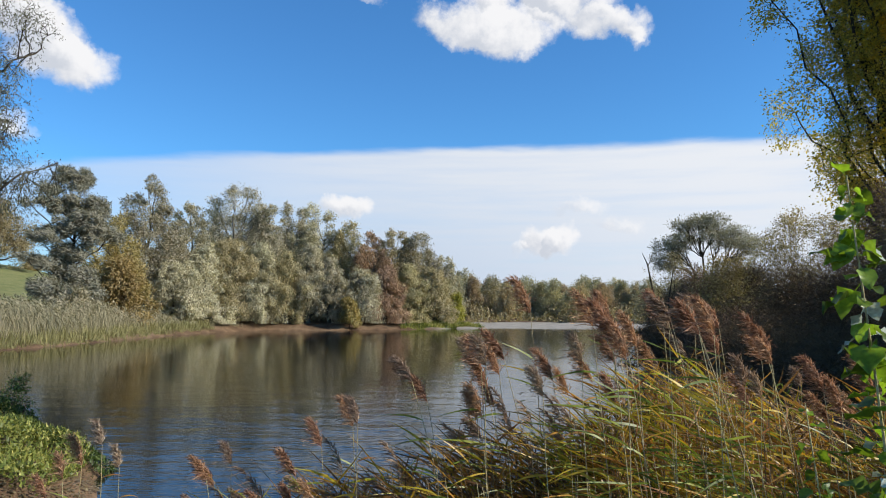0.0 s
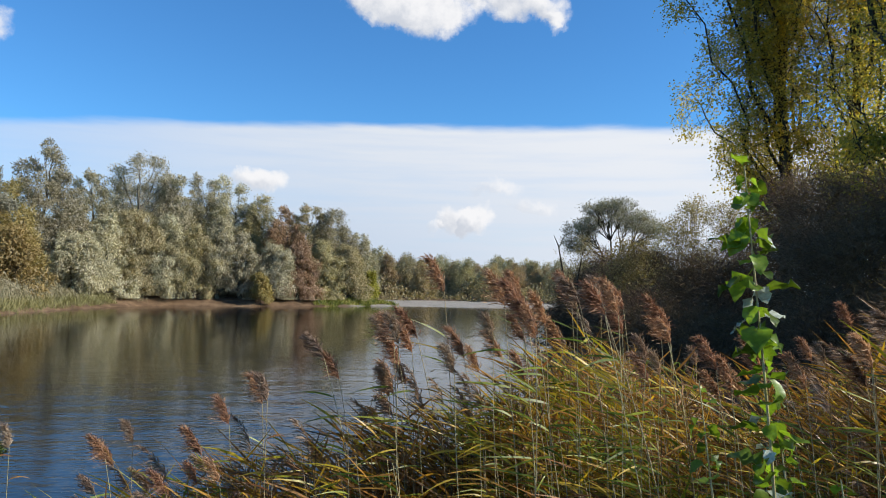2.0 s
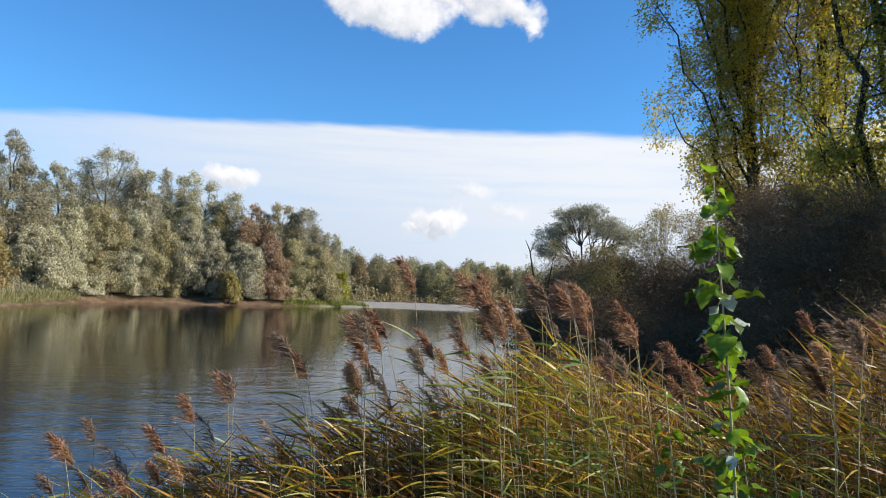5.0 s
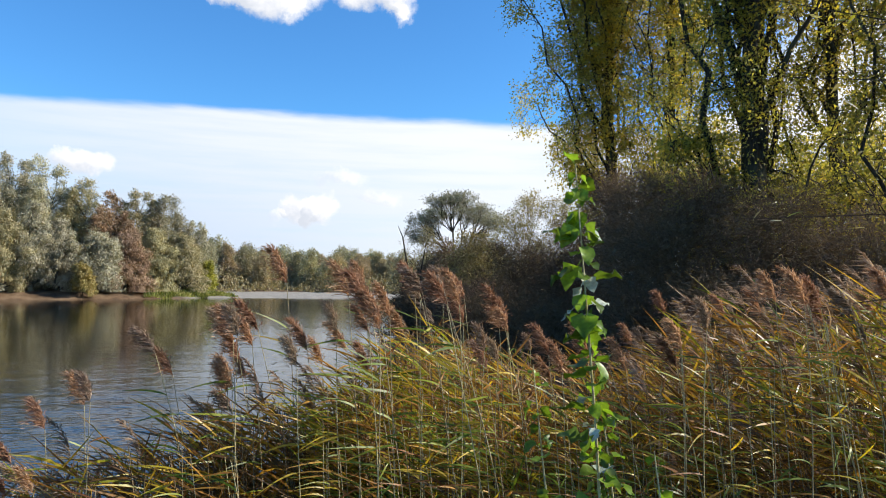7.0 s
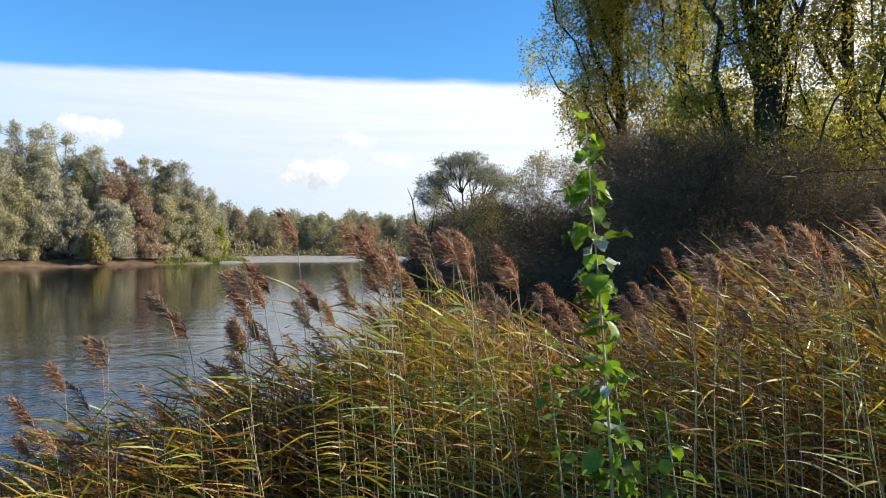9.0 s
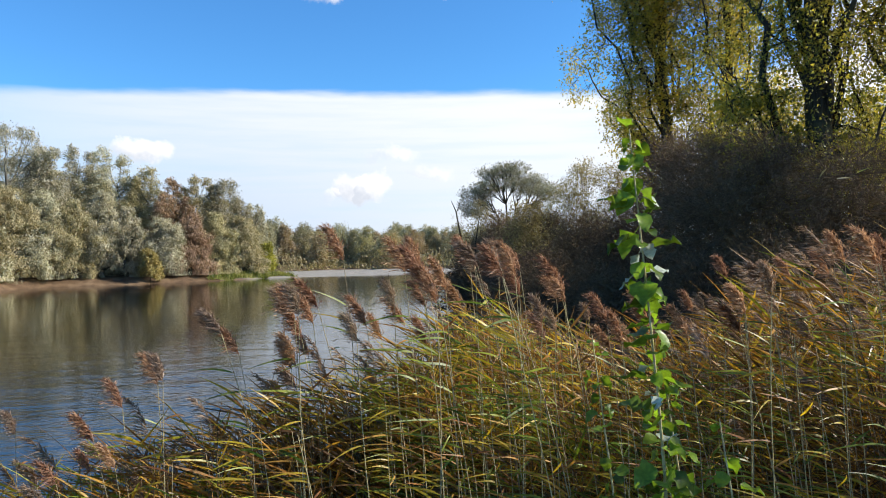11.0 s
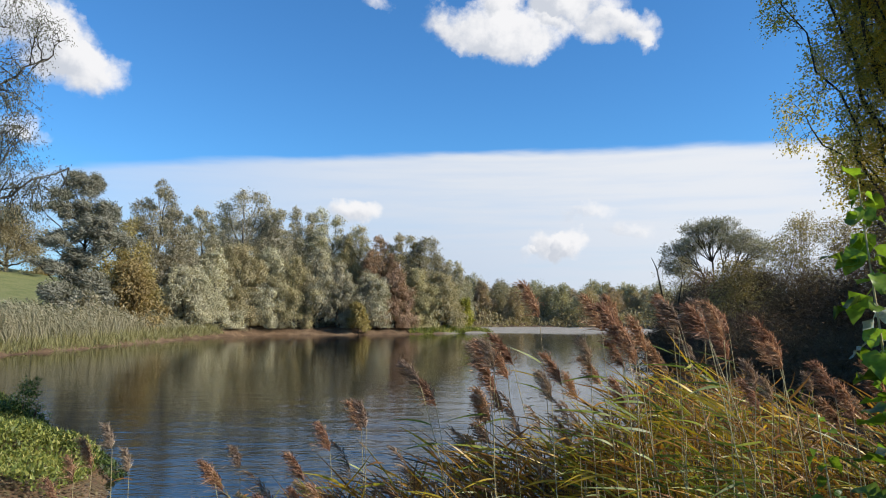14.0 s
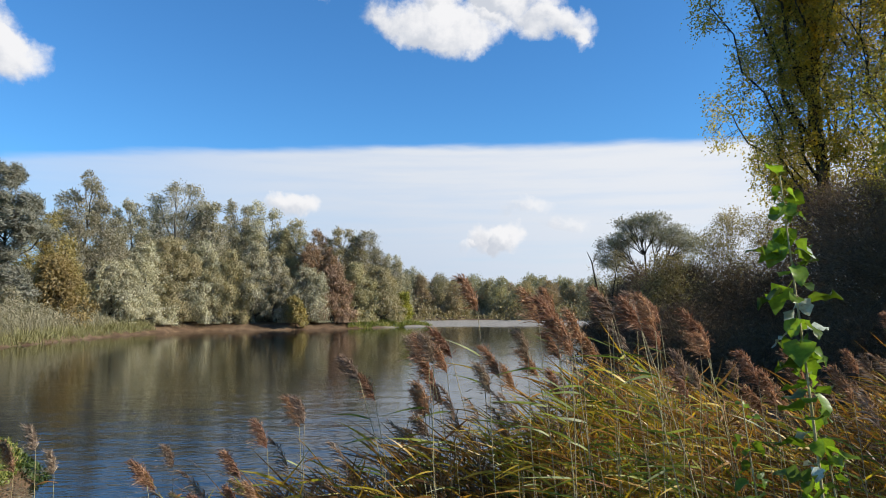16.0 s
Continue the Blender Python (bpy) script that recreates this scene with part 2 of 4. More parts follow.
HERB_D = leaf_mat("herb_leaf_dark", [(0.1, (0.03, 0.055, 0.015)), (0.5, (0.06, 0.10, 0.022)), (0.95, (0.12, 0.15, 0.04))], 0.3, 0.5, 1.0)
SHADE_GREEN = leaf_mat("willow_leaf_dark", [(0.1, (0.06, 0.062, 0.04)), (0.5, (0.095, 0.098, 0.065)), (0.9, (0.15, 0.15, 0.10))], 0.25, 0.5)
SEDGE = leaf_mat("far_reed", [(0.1, (0.155, 0.150, 0.090)), (0.5, (0.250, 0.230, 0.145)), (0.95, (0.390, 0.340, 0.230))], 0.3, 0.6, 0.12)
SEDGE_G = leaf_mat("far_reed_green", [(0.1, (0.150, 0.150, 0.065)), (0.5, (0.250, 0.240, 0.100)), (0.95, (0.380, 0.340, 0.160))], 0.3, 0.6, 0.2)
BARK = bark_mat("bark_grey", (0.045, 0.04, 0.032), (0.13, 0.115, 0.09))
BARK_D = bark_mat("bark_dark", (0.022, 0.018, 0.014), (0.075, 0.06, 0.045))
TWIG = bark_mat("twig_brown", (0.05, 0.032, 0.022), (0.13, 0.085, 0.06), 15.0)


def ground_mat():
    mat, k = material("bank_soil_and_grass")
    geo = k.n("ShaderNodeNewGeometry").outputs["Position"]
    xyz = k.n("ShaderNodeSeparateXYZ")
    k.put(xyz.inputs[0], geo)
    big, mid, small = (k.noise(geo, s, 5.0)[0] for s in (0.05, 0.7, 9.0))
    grass = k.ramp(k.m("ADD", k.m("MULTIPLY", big, 0.5), k.m("MULTIPLY", mid, 0.5)),
                   [(0.35, (0.10, 0.115, 0.04)), (0.5, (0.15, 0.16, 0.06)), (0.65, (0.20, 0.195, 0.085))])
    mud = k.ramp(mid, [(0.3, (0.07, 0.042, 0.025)), (0.5, (0.125, 0.078, 0.045)), (0.7, (0.20, 0.135, 0.082))])
    line = k.m("ADD", xyz.outputs[2], k.m("MULTIPLY_ADD", mid, 0.7, -0.35))
    col = k.mix(k.step(line, 0.95, 1.7), mud, grass)
    silt = k.ramp(mid, [(0.3, (0.20, 0.18, 0.15)), (0.7, (0.36, 0.33, 0.28))])
    col = k.mix(k.m("MULTIPLY", k.step(xyz.outputs[1], 88.0, 91.0), k.step(xyz.outputs[2], 0.30, 0.16)), col, silt)
    col = k.mix(1.0, col, k.ramp(small, [(0.3, (0.65, 0.65, 0.65)), (0.7, (1.2, 1.2, 1.2))]), "MULTIPLY")
    finish(k, principled(k, col, 0.9, 0.2, bump(k, small, 0.7, 0.05)))
    return mat


def water_mat():
    mat, k = material("lake_water")
    geo = k.n("ShaderNodeNewGeometry").outputs["Position"]
    swell = k.noise(k.v("MULTIPLY", geo, (0.5, 1.2, 1)), 1.1, 2.0, 0.5)[0]
    chop = k.noise(k.v("MULTIPLY", geo, (0.8, 2.2, 1)), 4.0, 2.0, 0.5)[0]
    calm = k.step(k.noise(k.v("MULTIPLY", geo, (0.35, 1.0, 1)), 0.06, 3.0)[0], 0.35, 0.65, 0.6, 1.0)
    high = k.m("MULTIPLY", k.m("ADD", k.m("MULTIPLY", swell, 0.022), k.m("MULTIPLY", chop, 0.008)), calm)
    # the breeze ruffles the near water; the far arm and the lee of the bank lie sheltered
    xyz = k.n("ShaderNodeSeparateXYZ")
    k.put(xyz.inputs[0], geo)
    high = k.m("MULTIPLY", high, k.m("ADD", k.step(xyz.outputs[1], 8.0, 34.0, 1.3, 0.34), k.step(k.m("MULTIPLY_ADD", xyz.outputs[1], 0.03, xyz.outputs[0]), -5.0, 3.0, 0.0, 0.12)))
    silt = k.noise(geo, 0.08, 3.0)[0]
    col = k.ramp(silt, [(0.35, (0.014, 0.012, 0.008)), (0.65, (0.024, 0.020, 0.012))])
    wave = bump(k, high, 1.0, 1.0)
    gloss = k.n("ShaderNodeBsdfGlossy")
    gloss.inputs["Roughness"].default_value = 0.06
    k.put(gloss.inputs["Normal"], wave)
    deep = k.n("ShaderNodeBsdfDiffuse")
    k.put(deep.inputs[0], col)
    angle = k.n("ShaderNodeFresnel")
    angle.inputs["IOR"].default_value = 1.333
    k.put(angle.inputs["Normal"], wave)
    mx = k.n("ShaderNodeMixShader")
    k.put(mx.inputs[0], k.m("MULTIPLY", angle.outputs[0], 1.22, clamp=True))
    k.put(mx.inputs[1], deep.outputs[0])
    k.put(mx.inputs[2], gloss.outputs[0])
    finish(k, mx.outputs[0])
    return mat


GROUND, WATER = ground_mat(), water_mat()

# ---- mesh helpers ----
def quad_mesh(name, verts, quads, smooth=False, k=4):
    verts = np.asarray(verts, np.float32).reshape(-1, 3)
    quads = np.asarray(quads, np.int32).reshape(-1, k)
    me = bpy.data.meshes.new(name)
    me.vertices.add(len(verts))
    me.vertices.foreach_set("co", verts.ravel())
    me.loops.add(quads.size)
    me.loops.foreach_set("vertex_index", quads.ravel())
    me.polygons.add(len(quads))
    me.polygons.foreach_set("loop_start", np.arange(0, quads.size, k, dtype=np.int32))
    if smooth:
        me.polygons.foreach_set("use_smooth", np.ones(len(quads), bool))
    me.update(calc_edges=True)
    return me


class Soup:
    """Collects the faces of many pieces, all with k corners, for one mesh."""

    def __init__(self, k=4):
        self.v, self.f, self.n, self.k = [], [], 0, k

    def add(self, v, f):
        v = np.asarray(v, np.float32).reshape(-1, 3)
        self.v.append(v)
        self.f.append(np.asarray(f, np.int32).reshape(-1, self.k) + self.n)
        self.n += len(v)

    def mesh(self, name, smooth=False):
        return quad_mesh(name, np.concatenate(self.v), np.concatenate(self.f), smooth, self.k)


def part(name, me, mat, parent, label=""):
    ob = new(name, me)
    if not me.materials:
        me.materials.append(mat)
    ob.parent = parent
    return tagged(ob, label)


def unit(a):
    return a / np.maximum(np.linalg.norm(a, axis=-1, keepdims=True), 1e-9)


def tube(soup, pts, radii, sides=6):
    pts, radii = np.asarray(pts, float), np.asarray(radii, float)
    tan = unit(np.gradient(pts, axis=0))
    ref = np.array([1.0, 0, 0]) if abs(tan[0][2]) > 0.7 else np.array([0, 0, 1.0])
    a = unit(np.cross(tan, ref))
    b = np.cross(tan, a)
    ang = np.arange(sides) * 2 * math.pi / sides
    ring = pts[:, None] + radii[:, None, None] * (a[:, None] * np.cos(ang)[:, None] + b[:, None] * np.sin(ang)[:, None])
    n = len(pts)
    i, j = np.meshgrid(np.arange(n - 1), np.arange(sides), indexing="ij")
    k = (j + 1) % sides
    f = np.stack([i * sides + j, i * sides + k, (i + 1) * sides + k, (i + 1) * sides + j], -1)
    soup.add(ring.reshape(-1, 3), f.reshape(-1, 4))


def curve(p, q, sag, n=5, rng=None, wobble=0.0):
    """A bent line from p to q that starts steep and arrives flat (sag above 0), or the other way round."""
    t = np.linspace(0, 1, n)[:, None]
    p, q = np.asarray(p, float), np.asarray(q, float)
    mid = (p + q) / 2 + np.array([0, 0, sag])
    c = (1 - t) ** 2 * p + 2 * t * (1 - t) * mid + t ** 2 * q
    if rng is not None and wobble:
        c[1:-1] += rng.normal(0, wobble, (n - 2, 3))
    return c


def blades(soup, base, way, length, width, rng, fold=0.15, face=None):
    """Small leaves, each one folded quad: base, side, tip, side."""
    n = len(base)
    way = unit(way)
    side = unit(np.cross(way, rng.normal(0, 1, (n, 3)) if face is None else face))
    if soup.k == 3:
        w = side * (width / 2)[:, None]
        soup.add(np.stack([base - w, base + w, base + way * length[:, None]], 1), np.arange(3 * n).reshape(-1, 3))
        return
    up = np.cross(side, way)
    mid = base + way * (length * 0.45)[:, None] + up * (length * fold)[:, None]
    v = np.stack([base, mid + side * (width / 2)[:, None], base + way * length[:, None], mid - side * (width / 2)[:, None]], 1)
    soup.add(v, np.arange(4 * n).reshape(-1, 4))


def ribbon(soup, base, way, length, width, bend, rng, segs=3, face=None):
    """Many long blades at once: each a strip of segs quads that bends along the vector bend."""
    n = len(base)
    way = unit(way)
    side = unit(np.cross(way, rng.normal(0, 1, (n, 3)) if face is None else face))
    t = np.linspace(0, 1, segs + 1)
    mid = base[:, None] + way[:, None] * (length[:, None] * t)[..., None] + bend[:, None] * (t ** 2)[None, :, None]
    prof = np.minimum(1, 3 * t + 0.35) * np.minimum(1, (1.0 - t) * 1.6 + 0.06)
    off = side[:, None] * (width[:, None] * prof / 2)[..., None]
    v = np.stack([mid - off, mid + off], 2).reshape(n, -1, 3)
    m = 2 * (segs + 1)
    i = np.arange(segs)
    f = np.stack([2 * i, 2 * i + 1, 2 * i + 3, 2 * i + 2], -1)
    soup.add(v.reshape(-1, 3), (f[None] + (np.arange(n) * m)[:, None, None]).reshape(-1, 4))


# ---- the lie of the land ----
LAKE = np.array([(-4.3, 9.2), (-3.6, 5.5), (-2.4, 3.4), (0.2, 3.0), (2.2, 4.4), (3.4, 8.0), (4.3, 13.8), (5.6, 21), (8.3, 29), (9.8, 35),
                 (12.5, 45.5), (17, 58), (26, 72), (42, 92), (40, 112), (28, 122), (16, 131), (2, 126), (-7, 112), (-1, 98),
                 (5.8, 93.6), (0, 90), (-6.8, 84.7), (-13.2, 82.2), (-19.7, 82), (-24.2, 75.6), (-25, 62.5), (-24.7, 51.4),
                 (-24.8, 44.3), (-25.5, 36.5), (-20, 26), (-10.5, 16.9), (-8.3, 14.6), (-6, 11.8), (-4.7, 10.5)])


def shore_distance(x, y):
    """Metres to the shore line, below 0 on the lake."""
    p = np.stack([x, y], -1)
    d = np.full(x.shape, 1e9)
    inside = np.zeros(x.shape, bool)
    for a, b in zip(LAKE, np.roll(LAKE, -1, 0)):
        e = b - a
        t = np.clip(((p - a) @ e) / (e @ e), 0, 1)
        d = np.minimum(d, np.linalg.norm(p - a - t[..., None] * e, axis=-1))
        cross = (a[1] > y) != (b[1] > y)
        with np.errstate(divide="ignore", invalid="ignore"):
            inside ^= cross & (x < (b[0] - a[0]) * (y - a[1]) / (b[1] - a[1]) + a[0])
    return np.where(inside, -d, d)


def land(x, y):
    x, y = np.asarray(x, float), np.asarray(y, float)
    d = shore_distance(x, y)
    wob = 0.35 * np.sin(x * 1.3 + y * 0.7) * np.sin(y * 0.9 - x * 0.4) + 0.2 * np.sin(x * 3.1) * np.sin(y * 2.7)
    d = d + wob * np.clip(np.hypot(x, y) / 20, 0.15, 1.2)
    far = np.clip((y - 55) / 25, 0, 1)
    rise = (0.72 + 0.4 * far) * (1 - np.exp(-np.maximum(d, 0) / (1.3 + 1.2 * far)))
    z = np.where(d > 0, rise, np.maximum(d * 0.35, -1.2))
    z += np.where(d > 0, 9.5 * np.exp(-(((x + 82) / 34) ** 2 + ((y - 112) / 40) ** 2)), 0)
    # a low silt flat in front of the far shore
    into = y - 92.5 + 0.22 * (x - 5.0) + 0.8 * np.sin(x * 0.5)
    z = np.maximum(z, np.where((x > 1.5) & (x < 60) & (y < 140), np.minimum(0.13, 0.05 * into), -9))
    return z


def ground_z(x, y):
    return float(land(np.array([x]), np.array([y]))[0])


def spot(az, dist):
    return dist * math.sin(radians(az)), dist * math.cos(radians(az))


def build_ground():
    az = np.concatenate([np.arange(-45, 62, 0.4), np.arange(62, 315, 4.0)])
    rad = np.concatenate([[0.05], np.geomspace(0.6, 3500, 190)])
    a, r = np.meshgrid(np.radians(az), rad, indexing="ij")
    x, y = r * np.sin(a) + 0.4, r * np.cos(a) - 0.3
    v = np.stack([x, y, land(x, y)], -1).reshape(-1, 3)
    n, m = len(az), len(rad)
    i, j = np.meshgrid(np.arange(n), np.arange(m - 1), indexing="ij")
    k = (i + 1) % n
    f = np.stack([i * m + j, i * m + j + 1, k * m + j + 1, k * m + j], -1).reshape(-1, 4)
    ob = new("ground", quad_mesh("ground", v, f, True))
    ob.data.materials.append(GROUND)
    tagged(ob, "muddy lake bank rising to rough green grass", "ground", kind="structure")
    s = 260
    v = [(-s, -30, 0), (s, -30, 0), (s, 2 * s, 0), (-s, 2 * s, 0)]
    w = new("water", quad_mesh("water", v, [(0, 1, 2, 3)]))
    w.data.materials.append(WATER)
    tagged(w, "brown lake water with small wind ripples", "water", kind="structure")


build_ground()


# ---- trees ----
def random_lobes(rng, height, width, low, count, depth=0.8, top=0.55):
    """Crown lobes: centre and radii, filling an egg of that height and width from low (share of the height) up."""
    out = []
    for i in range(count):
        t = (i + rng.uniform(0.2, 0.8)) / count
        z = height * (low + (0.93 - low) * t)
        env = math.sin(math.pi * min(1, 0.22 + 0.78 * t) ** 0.9) ** 0.55 if t < 0.97 else 0.25
        env = max(env, top * (1 - t) + 0.18)
        ang = rng.uniform(0, 2 * math.pi) if i else 0
        off = width * 0.5 * env * rng.uniform(0.25, 0.68)
        r = width * rng.uniform(0.17, 0.27) * (0.65 + 0.5 * env)
        out.append(((off * math.cos(ang), off * math.sin(ang) * depth, z), (r, r, r * rng.uniform(0.8, 1.25))))
    out.append(((rng.uniform(-0.05, 0.05) * width, 0, height * 0.93), (width * 0.13, width * 0.13, height * 0.08)))
    return out


def leader_lobes(rng, height, width, low, leaders):
    """Crown lobes strung along several steep leaders that end in ragged points at different heights."""
    out = []
    for i in range(leaders):
        share = (i + 0.5) / leaders * 2 - 1
        foot = np.array([share * width * 0.16, rng.uniform(-0.12, 0.12) * width, height * low * 0.8])
        top = height * (1.0 - 0.30 * abs(share) ** 1.4 - rng.uniform(0, 0.10) * (abs(share) > 0.2))
        tip = np.array([share * width * rng.uniform(0.27, 0.37) + rng.uniform(-0.05, 0.05) * width, rng.uniform(-0.3, 0.3) * width, top])
        steps = 6
        for j in range(steps):
            t = (j + rng.uniform(0.35, 0.75)) / steps
            c = foot + (tip - foot) * t + np.array([share * width * 0.12 * math.sin(math.pi * t), 0, 0]) + rng.normal(0, 0.035 * width, 3) * [1, 1, 0.4]
            r = width * rng.uniform(0.115, 0.165) * (1.15 - 0.62 * t)
            out.append((tuple(c), (r, r, r * rng.uniform(1.1, 1.7))))
        out.append((tuple(tip - [0, 0, height * 0.02]), (width * 0.055, width * 0.055, height * 0.045)))
    for _ in range(6):
        a, z = rng.uniform(0, 2 * math.pi), height * rng.uniform(low * 0.7, 0.45)
        out.append(((width * 0.42 * math.cos(a), width * 0.35 * math.sin(a), z), (width * 0.12, width * 0.12, width * 0.11)))
    return out


def leafage(crown, rng, c, r, ends, m, leaf, clumps, spread, droop, wind):
    """The m leaves of one lobe of a crown, in clumps about its twigs."""
    u = unit(rng.normal(0, 1, (clumps, 3)))
    cen = np.concatenate([c + u * r * rng.uniform(0.35, 1.0, (clumps, 1)) ** 0.7, ends])
    which = rng.integers(0, len(cen), m)
    size = (r.mean() * spread * rng.uniform(0.6, 1.3, len(cen)))[which]
    ball = unit(rng.normal(0, 1, (m, 3)))
    pos = cen[which] + ball * (1.7 * size * rng.uniform(0, 1, m) ** 0.45)[:, None] * np.array([1, 1, 0.85])
    pos[:, 2] = np.maximum(pos[:, 2], 0.05)
    out = unit(pos - c)
    way = out * 0.7 + np.array([wind, 0, -droop]) + rng.normal(0, 0.5, (m, 3))
    blades(crown, pos, way, leaf[0] * rng.uniform(0.6, 1.3, m), leaf[1] * rng.uniform(0.7, 1.3, m), rng, 0.12, out * 0.5 + ball * 0.8 + rng.normal(0, 0.45, (m, 3)))


def limbed(rng, height, trunk_r, limbs, lobe_r, per_limb, leaf, leaves, reach=0.8, hang=0.2, first=0.25, sag=-0.16, trunk_top=0.95, limb_r=0.35, droop=0.4):
    """Wood and leaves of a tree with few strong limbs: each limb (foot height, tip) carries short side branches with sprays of leaves."""
    wood, crown = Soup(), Soup(3)
    n = 10
    t = np.linspace(0, 1, n)
    trunk = np.stack([np.r_[0, rng.normal(0, 0.05, n - 1)], np.r_[0, rng.normal(0, 0.05, n - 1)], height * trunk_top * t - 0.25 * (t == 0)], -1)
    tube(wood, trunk, trunk_r * (1 - 0.8 * t) * np.where(t == 0, 1.35, 1), 9)
    lines = [(trunk[4:], trunk_r * 0.4)]
    for foot, tip in limbs:
        p = np.array([np.interp(foot, trunk[:, 2], trunk[:, i]) for i in range(3)])
        size = np.linalg.norm(np.array(tip) - p)
        line = curve(p, tip, sag * size, 11, rng, 0.018 * size)
        r0 = trunk_r * limb_r * rng.uniform(0.7, 1.1) * min(1.0, size / 6)
        tube(wood, line, np.linspace(r0, 0.012, 11), 6)
        lines.append((line, r0))
    total = sum(np.linalg.norm(line[-1] - line[0]) for line, _ in lines)
    for line, r0 in lines:
        k = max(4, int(per_limb * len(lines) * np.linalg.norm(line[-1] - line[0]) / total))
        for i in range(k):
            u = first + (1 - first) * (i + rng.uniform(0.1, 0.9)) / k
            at = np.array([np.interp(u * (len(line) - 1), np.arange(len(line)), line[:, a]) for a in range(3)])
            ang = rng.uniform(0, 2 * math.pi)
            far = reach * rng.uniform(0.25, 1.0)
            c = at + np.array([far * math.cos(ang), far * math.sin(ang), rng.uniform(-hang, 0.6)])
            r = lobe_r * rng.uniform(0.7, 1.25) * np.array([1, 1, rng.uniform(0.9, 1.5)])
            spray = curve(at, c, 0.12, 4, rng, 0.03)
            tube(wood, spray, np.linspace(0.25 * r0 * (1 - 0.7 * u) + 0.008, 0.006, 4), 4)
            ends = unit(rng.normal(0, 1, (6, 3))) * r * rng.uniform(0.6, 1.1, (6, 1)) + c
            for e in ends:
                tube(wood, curve(spray[rng.integers(1, 4)], e, 0.05, 4, rng, 0.02), np.linspace(0.008, 0.003, 4), 3)
            leafage(crown, rng, c, r, ends, int(leaves / (per_limb * len(lines))), leaf, 7, 0.34, droop, -0.25)
    return wood.mesh("wood", True), crown.mesh("crown")


def grow(rng, height, trunk_r, lobes, leaf=(0.3, 0.1), leaves=9000, steep=1.1, lean=(0, 0), twigs=6, droop=0.5, wind=-0.25,
         sides=6, clumps=14, spread=0.33, trunk_top=0.72, fork=None, hubs=0, k=3, limb_r=0.028):
    """Wood and leaf meshes of a tree: a tapered trunk, a limb to each lobe of the crown, twigs in it, and clumps of leaves."""
    wood, crown = Soup(), Soup(k)
    n = 8
    t = np.linspace(0, 1, n)
    top = height * trunk_top
    path = np.stack([lean[0] * t ** 1.5 + np.r_[0, rng.normal(0, trunk_r * 0.5, n - 1)],
                     lean[1] * t ** 1.5 + np.r_[0, rng.normal(0, trunk_r * 0.5, n - 1)], top * t - 0.25 * (t == 0)], -1)
    rad = trunk_r * (1 - 0.85 * t) * np.where(t == 0, 1.35, 1)
    tube(wood, path, rad, max(sides, 7))
    area = np.array([r[0] * r[2] for _, r in lobes])
    share = np.maximum(20, leaves * area / area.sum()).astype(int)
    joints = []
    if hubs:
        order = sorted((np.array(c, float) for c, _ in lobes), key=lambda c: c[0])
        f0 = np.array([np.interp(fork, path[:, 2], path[:, i]) for i in range(3)])
        for group in np.array_split(np.array(order), hubs):
            j = f0 + (group.mean(0) - f0) * rng.uniform(0.45, 0.62) + rng.normal(0, 0.08, 3)
            bow = curve(f0 + [0, 0, rng.uniform(-0.3, 0.2)], j, -0.12, 5, rng, 0.05)
            tube(wood, bow, np.linspace(trunk_r * 0.5, trunk_r * 0.28, 5), 6)
            joints.append(j)
    for (c, r), m in zip(lobes, share):
        c, r = np.array(c, float), np.array(r, float)
        h = c[2] - steep * math.hypot(c[0] - lean[0] * 0.5, c[1]) * rng.uniform(0.8, 1.2)
        h = np.clip(h if fork is None else fork * rng.uniform(0.85, 1.1), height * 0.06, top * 0.97)
        start = np.array([np.interp(h, path[:, 2], path[:, i]) for i in range(3)])
        r0 = np.interp(h, path[:, 2], rad)
        if joints:
            start = min(joints, key=lambda j: np.linalg.norm(j - c))
            r0 = trunk_r * 0.3
        limb = curve(start, c, -steep * 0.12 * np.linalg.norm(c - start), 6, rng, 0.02 * np.linalg.norm(c - start))
        lr = min(r0 * 0.75, 0.01 + limb_r * np.linalg.norm(c - start) + 0.015 * r[0])
        tube(wood, limb, np.linspace(lr, lr * 0.3, 6), max(4, sides - 1))
        ends = unit(rng.normal(0, 1, (twigs, 3))) * r * rng.uniform(0.55, 1.0, (twigs, 1)) + c
        for e in ends:
            k = rng.integers(2, 6)
            tube(wood, curve(limb[k], e, 0.1 * r[2] * rng.normal(), 4, rng, 0.03 * r[0]), np.linspace(lr * 0.3, lr * 0.06 + 0.004, 4), 4)
        leafage(crown, rng, c, r, ends, m, leaf, clumps, spread, droop, wind)
    return wood.mesh("wood", True), crown.mesh("crown")


def plant(name, label, category, az, dist, wood, crown, bark, leafmat, group="", sink=0.0, crown_label="", turn=0.0):
    x, y = spot(az, dist)
    thing = new(name)
    thing.matrix_world = pose(x, y, ground_z(x, y) - sink, 0, 0, -az + turn)
    tagged(thing, label, category, group)
    part("trunk", wood, bark, thing)
    part("crown", crown, leafmat, thing, crown_label)
    return thing


def tall(dist, el, az):
    x, y = spot(az, dist)
    return EYE + dist * math.tan(radians(el)) - ground_z(x, y)


